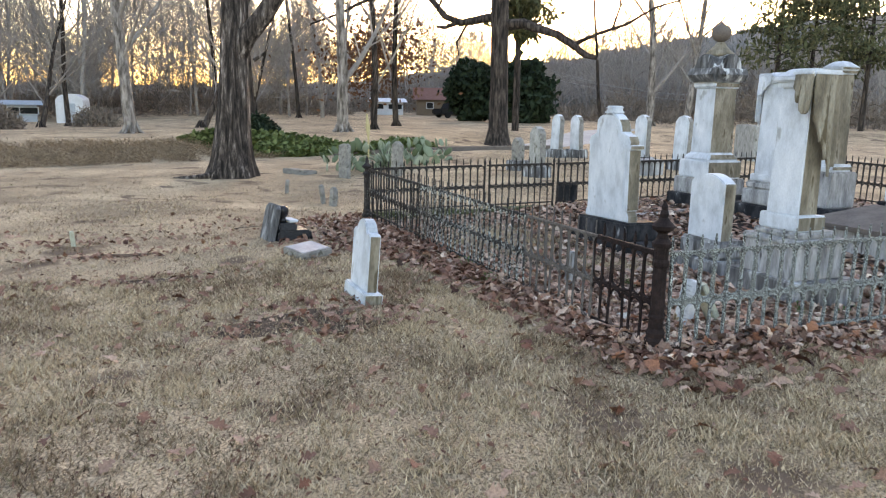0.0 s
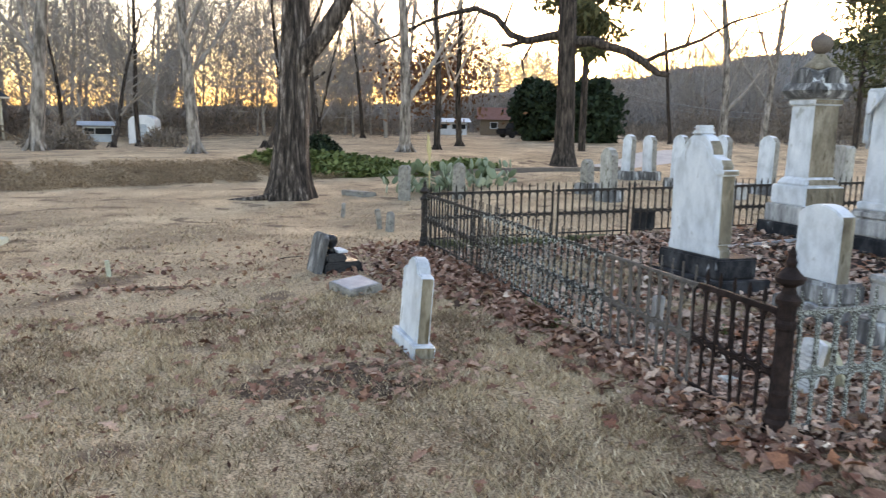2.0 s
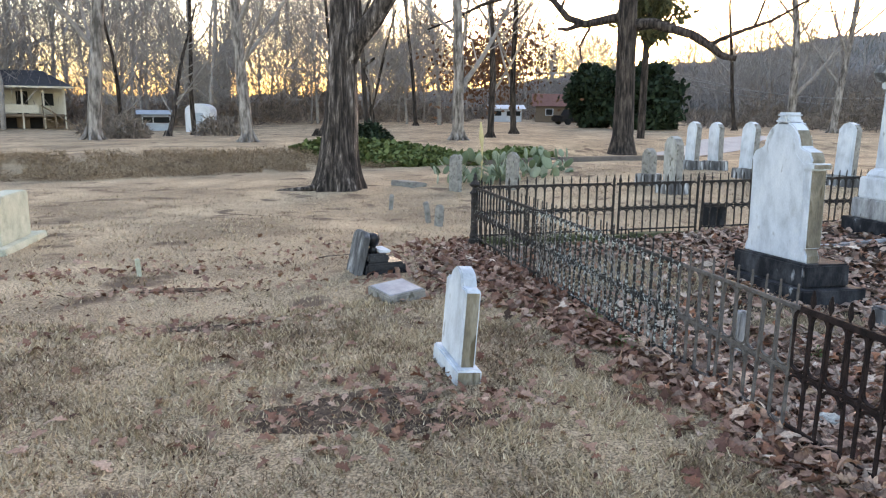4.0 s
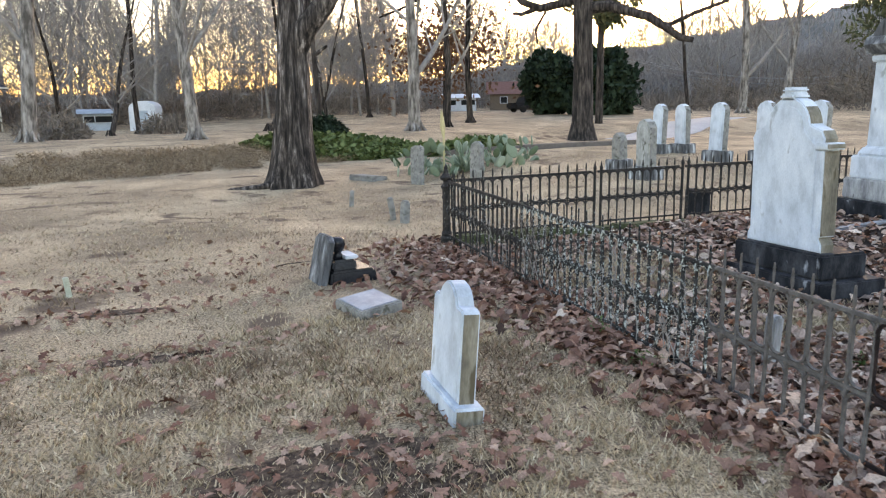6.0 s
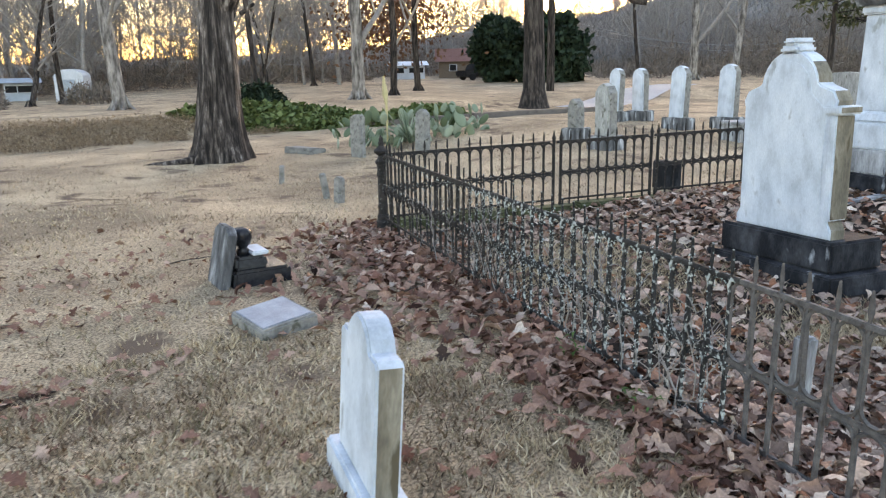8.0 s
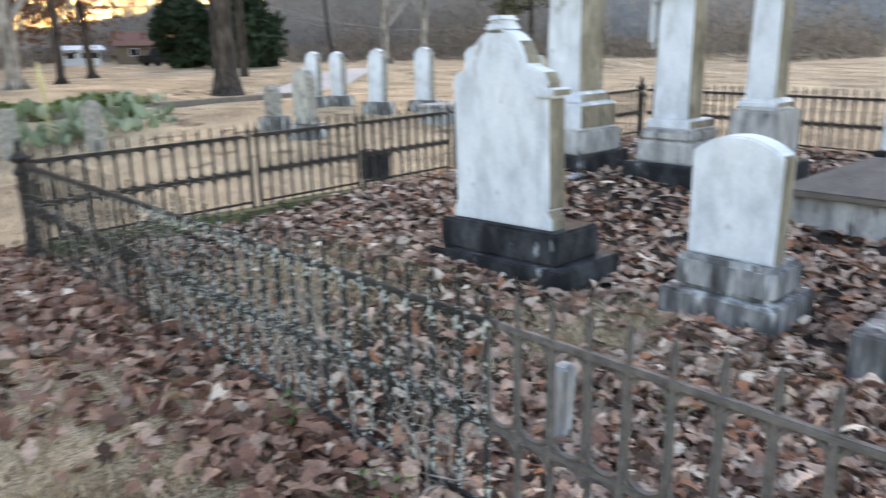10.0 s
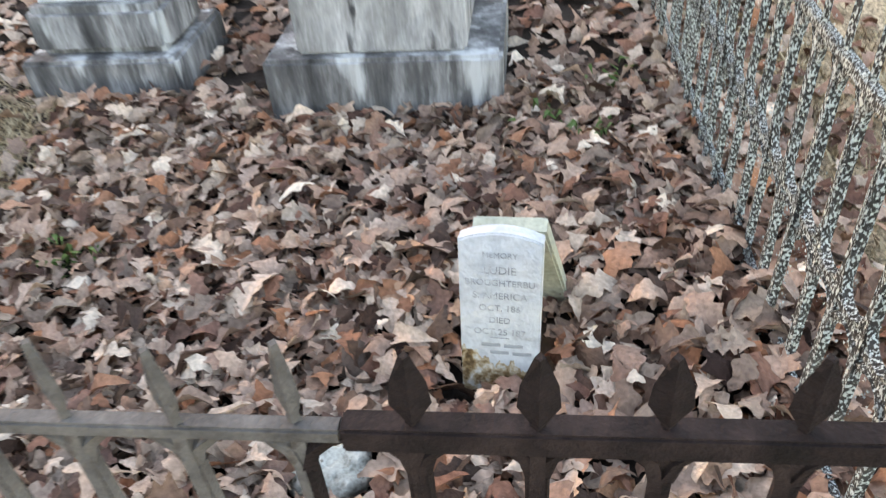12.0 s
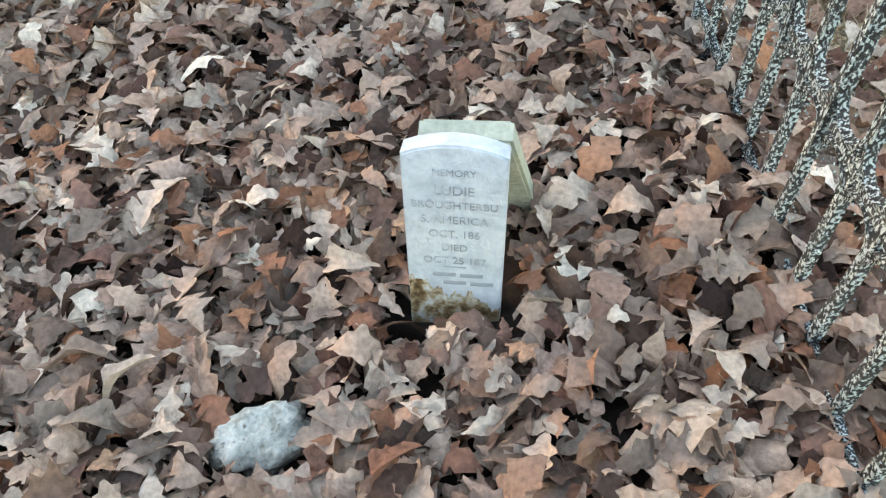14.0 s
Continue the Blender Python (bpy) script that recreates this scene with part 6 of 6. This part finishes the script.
keep = ~blocked(x, y) & (rng.random(n) > 0.8 * covered(x, y)) & (np.sin(1.7 * x + np.sin(2.3 * y)) * np.sin(2.1 * y + 0.8 * x) > rng.uniform(-1.0, 0.6, n))
x, y = x[keep], y[keep]
lv, lf = leaf_mesh(165, 4)
m = scatter_mats(np.c_[x, y, ground(x, y) + 0.014], rng, (0.12, 0.42), 0.5)
tagged(link_mesh("leaf_crumbs", strewn("leaf_crumbs", lv, lf, m), M["lawn_leaf"], smooth=True), "crumbled bits of dead leaf in the short grass", "leaves", kind="stuff")
n = 820
c = np.array([(1.0, 5.75, 0.55, 0.28), (0.05, 7.7, 0.7, 0.15), (-0.3, 8.9, 0.8, 0.12), (1.55, 5.3, 0.5, 0.25), (0.7, 10.4, 1.5, 0.5), (-1.2, 9.9, 1.0, 0.15)])
k = rng.integers(0, len(c), n)
x, y = rng.normal(c[k, 0], c[k, 2]), rng.normal(c[k, 1], c[k, 3])
lv, lf = leaf_mesh(163, 12)
keep = ~blocked(x, y)
x, y = x[keep], y[keep]
m = scatter_mats(np.c_[x, y, ground(x, y) + 0.018], rng, (0.5, 1.0), 0.45)
tagged(link_mesh("lawn_leaf_drift", strewn("lawn_leaf_drift", lv, lf, m), M["lawn_leaf"], smooth=True), "small drifts of dead leaves in hollows of the lawn", "leaves", kind="stuff")

# the leaves that lie nearest the inscribed stone
shapes = []
for s in range(12):
    lv, lf = leaf_mesh(200 + s, 24, 2)
    mesh = mesh_of("leaf", [tuple(p) for p in lv], [tuple(int(i) for i in f) for f in lf])
    mesh.materials.append(M["leaf_piece"])
    mesh.shade_smooth()
    shapes.append(mesh)
r = random.Random(9)
for k in range(290):
    x, y = r.uniform(3.32, 5.0), r.uniform(4.05, 5.75)
    if blocked(np.array([x]), np.array([y]))[0]:
        continue
    o = new("leaf", shapes[k % 12])
    o.parent = near_litter
    o.matrix_basis = pose(x, y, gz(x, y) + r.uniform(0.045, 0.07), r.gauss(0, 16), r.gauss(0, 16), r.uniform(0, 360)) @ Matrix.Scale(r.uniform(0.6, 1.02) if k % 7 else r.uniform(1.05, 1.35), 4)

# ---- lichen tufts, vines and sprouts on the fence ----
rng = np.random.default_rng(61)


def flakes(name, pts, size, mat, label, parent, unit=(0.010, 0.007)):
    uv, uf = leaf_unit(*unit)
    uv = (uv - np.array([unit[0] / 2, 0, 0])) * np.array([1, 1, 0.06])
    ob = link_mesh(name, strewn(name, uv, uf, scatter_mats(pts, rng, size, 1.5)), M[mat], parent, label)
    ob["kind"] = "stuff"
    return ob


def on_bars(s0, s1, n, length, z0, z1):
    """Points on the uprights and arches of a fence, in its own axes."""
    k = rng.integers(0, int((s1 - s0) / BAY) + 1, n)
    s = s0 + k * BAY
    zz = rng.uniform(-0.72, 0.05, n)
    arch = rng.random(n) < 0.35
    th = rng.uniform(0, 2 * math.pi, n)
    s = np.where(arch, s + BAY / 2 + 0.055 * np.cos(th), s)
    zz = np.where(arch, np.where(np.sin(th) > 0, -0.062, np.where(rng.random(n) < 0.5, -0.285, -0.345)) + 0.05 * np.sin(th), zz)
    return np.c_[rng.normal(0, 0.008, n), s + rng.normal(0, 0.006, n), z0 + (z1 - z0) * s / length + zz]


flakes("lichen", on_bars(0.09, 4.4, 9000, 8.7, 0.54, 0.58), (0.4, 1.3), "lichen", "pale grey-green lichen tufts", south, (0.006, 0.005))
flakes("lichen", on_bars(1.9, 4.7, 4200, 6.94, 0.54, 0.50), (0.5, 1.6), "lichen", "pale grey-green lichen tufts", west)
flakes("lichen", on_bars(4.7, 6.8, 1600, 6.94, 0.54, 0.50), (0.5, 1.2), "lichen", "pale grey-green lichen tufts", west)
r = random.Random(71)
for k in range(64):
    s = r.uniform(1.95, 5.6) if k % 3 else r.gauss(4.2, 0.3)
    vs, fs = [], []
    p = Vector((r.uniform(-0.06, 0.06), s, -0.2))
    pts = [p.copy()]
    for j in range(7):
        p = p + Vector((r.gauss(0, 0.02), r.gauss(0, 0.07), r.uniform(0.04, 0.13)))
        pts.append(p.copy())
    tube(pts, [0.005 - 0.0005 * j for j in range(8)], 3, vs, fs)
    for j in range(2, 7):
        q = pts[j] + Vector((r.gauss(0, 0.04), r.gauss(0, 0.1), r.uniform(-0.02, 0.1)))
        tube([pts[j], pts[j].lerp(q, 0.5) + Vector((0, 0, 0.02)), q], [0.003, 0.0025, 0.001], 3, vs, fs)
    link_mesh("vine", mesh_of("vine", vs, fs), M["twig" if k % 3 else "dark_bark"], west, "dead grey vine stem wound through the bars")
pts = np.concatenate([rng.normal((x, y, gz(x, y) + 0.05), (0.05, 0.05, 0.03), (26, 3)) for x, y in ((4.95, 4.25), (5.05, 4.45), (3.1, 6.9), (4.35, 5.9), (3.05, 6.2), (5.35, 4.2))])
uv, uf = leaf_unit(0.05, 0.014)
tagged(link_mesh("green_sprouts", strewn("green_sprouts", uv, uf, scatter_mats(pts, rng, (0.6, 1.3), 0.7)), M["green_sprout"]), "small green weeds sprouting among the leaves", "weeds", kind="stuff")

r = random.Random(81)
for x, y, a, L in ((3.78, 4.98, 70, 0.26), (4.6, 5.2, 20, 0.35), (4.1, 5.6, 140, 0.3), (5.0, 6.9, 60, 0.5), (4.5, 4.4, 100, 0.25), (2.6, 8.3, 30, 0.45), (1.1, 9.9, 10, 0.5), (3.6, 7.2, 80, 0.4)):
    vs, fs = [], []
    p = Vector((0, 0, 0.045))
    pts = [p.copy()]
    for j in range(5):
        p = p + Vector((L / 5, r.gauss(0, 0.015), r.gauss(0, 0.006)))
        pts.append(p.copy())
    tube(pts, [0.006 - 0.0008 * j for j in range(6)], 5, vs, fs)
    tube([pts[2], pts[2] + Vector((0.05, 0.035, 0.012))], [0.003, 0.001], 4, vs, fs)
    o = link_mesh("twig", mesh_of("twig", vs, fs), M["bark"], smooth=True)
    o.matrix_basis = on_ground(x, y, 0, 0, a)
    tagged(o, "thin grey-brown twig lying on the leaves", "twig", "fallen twigs")
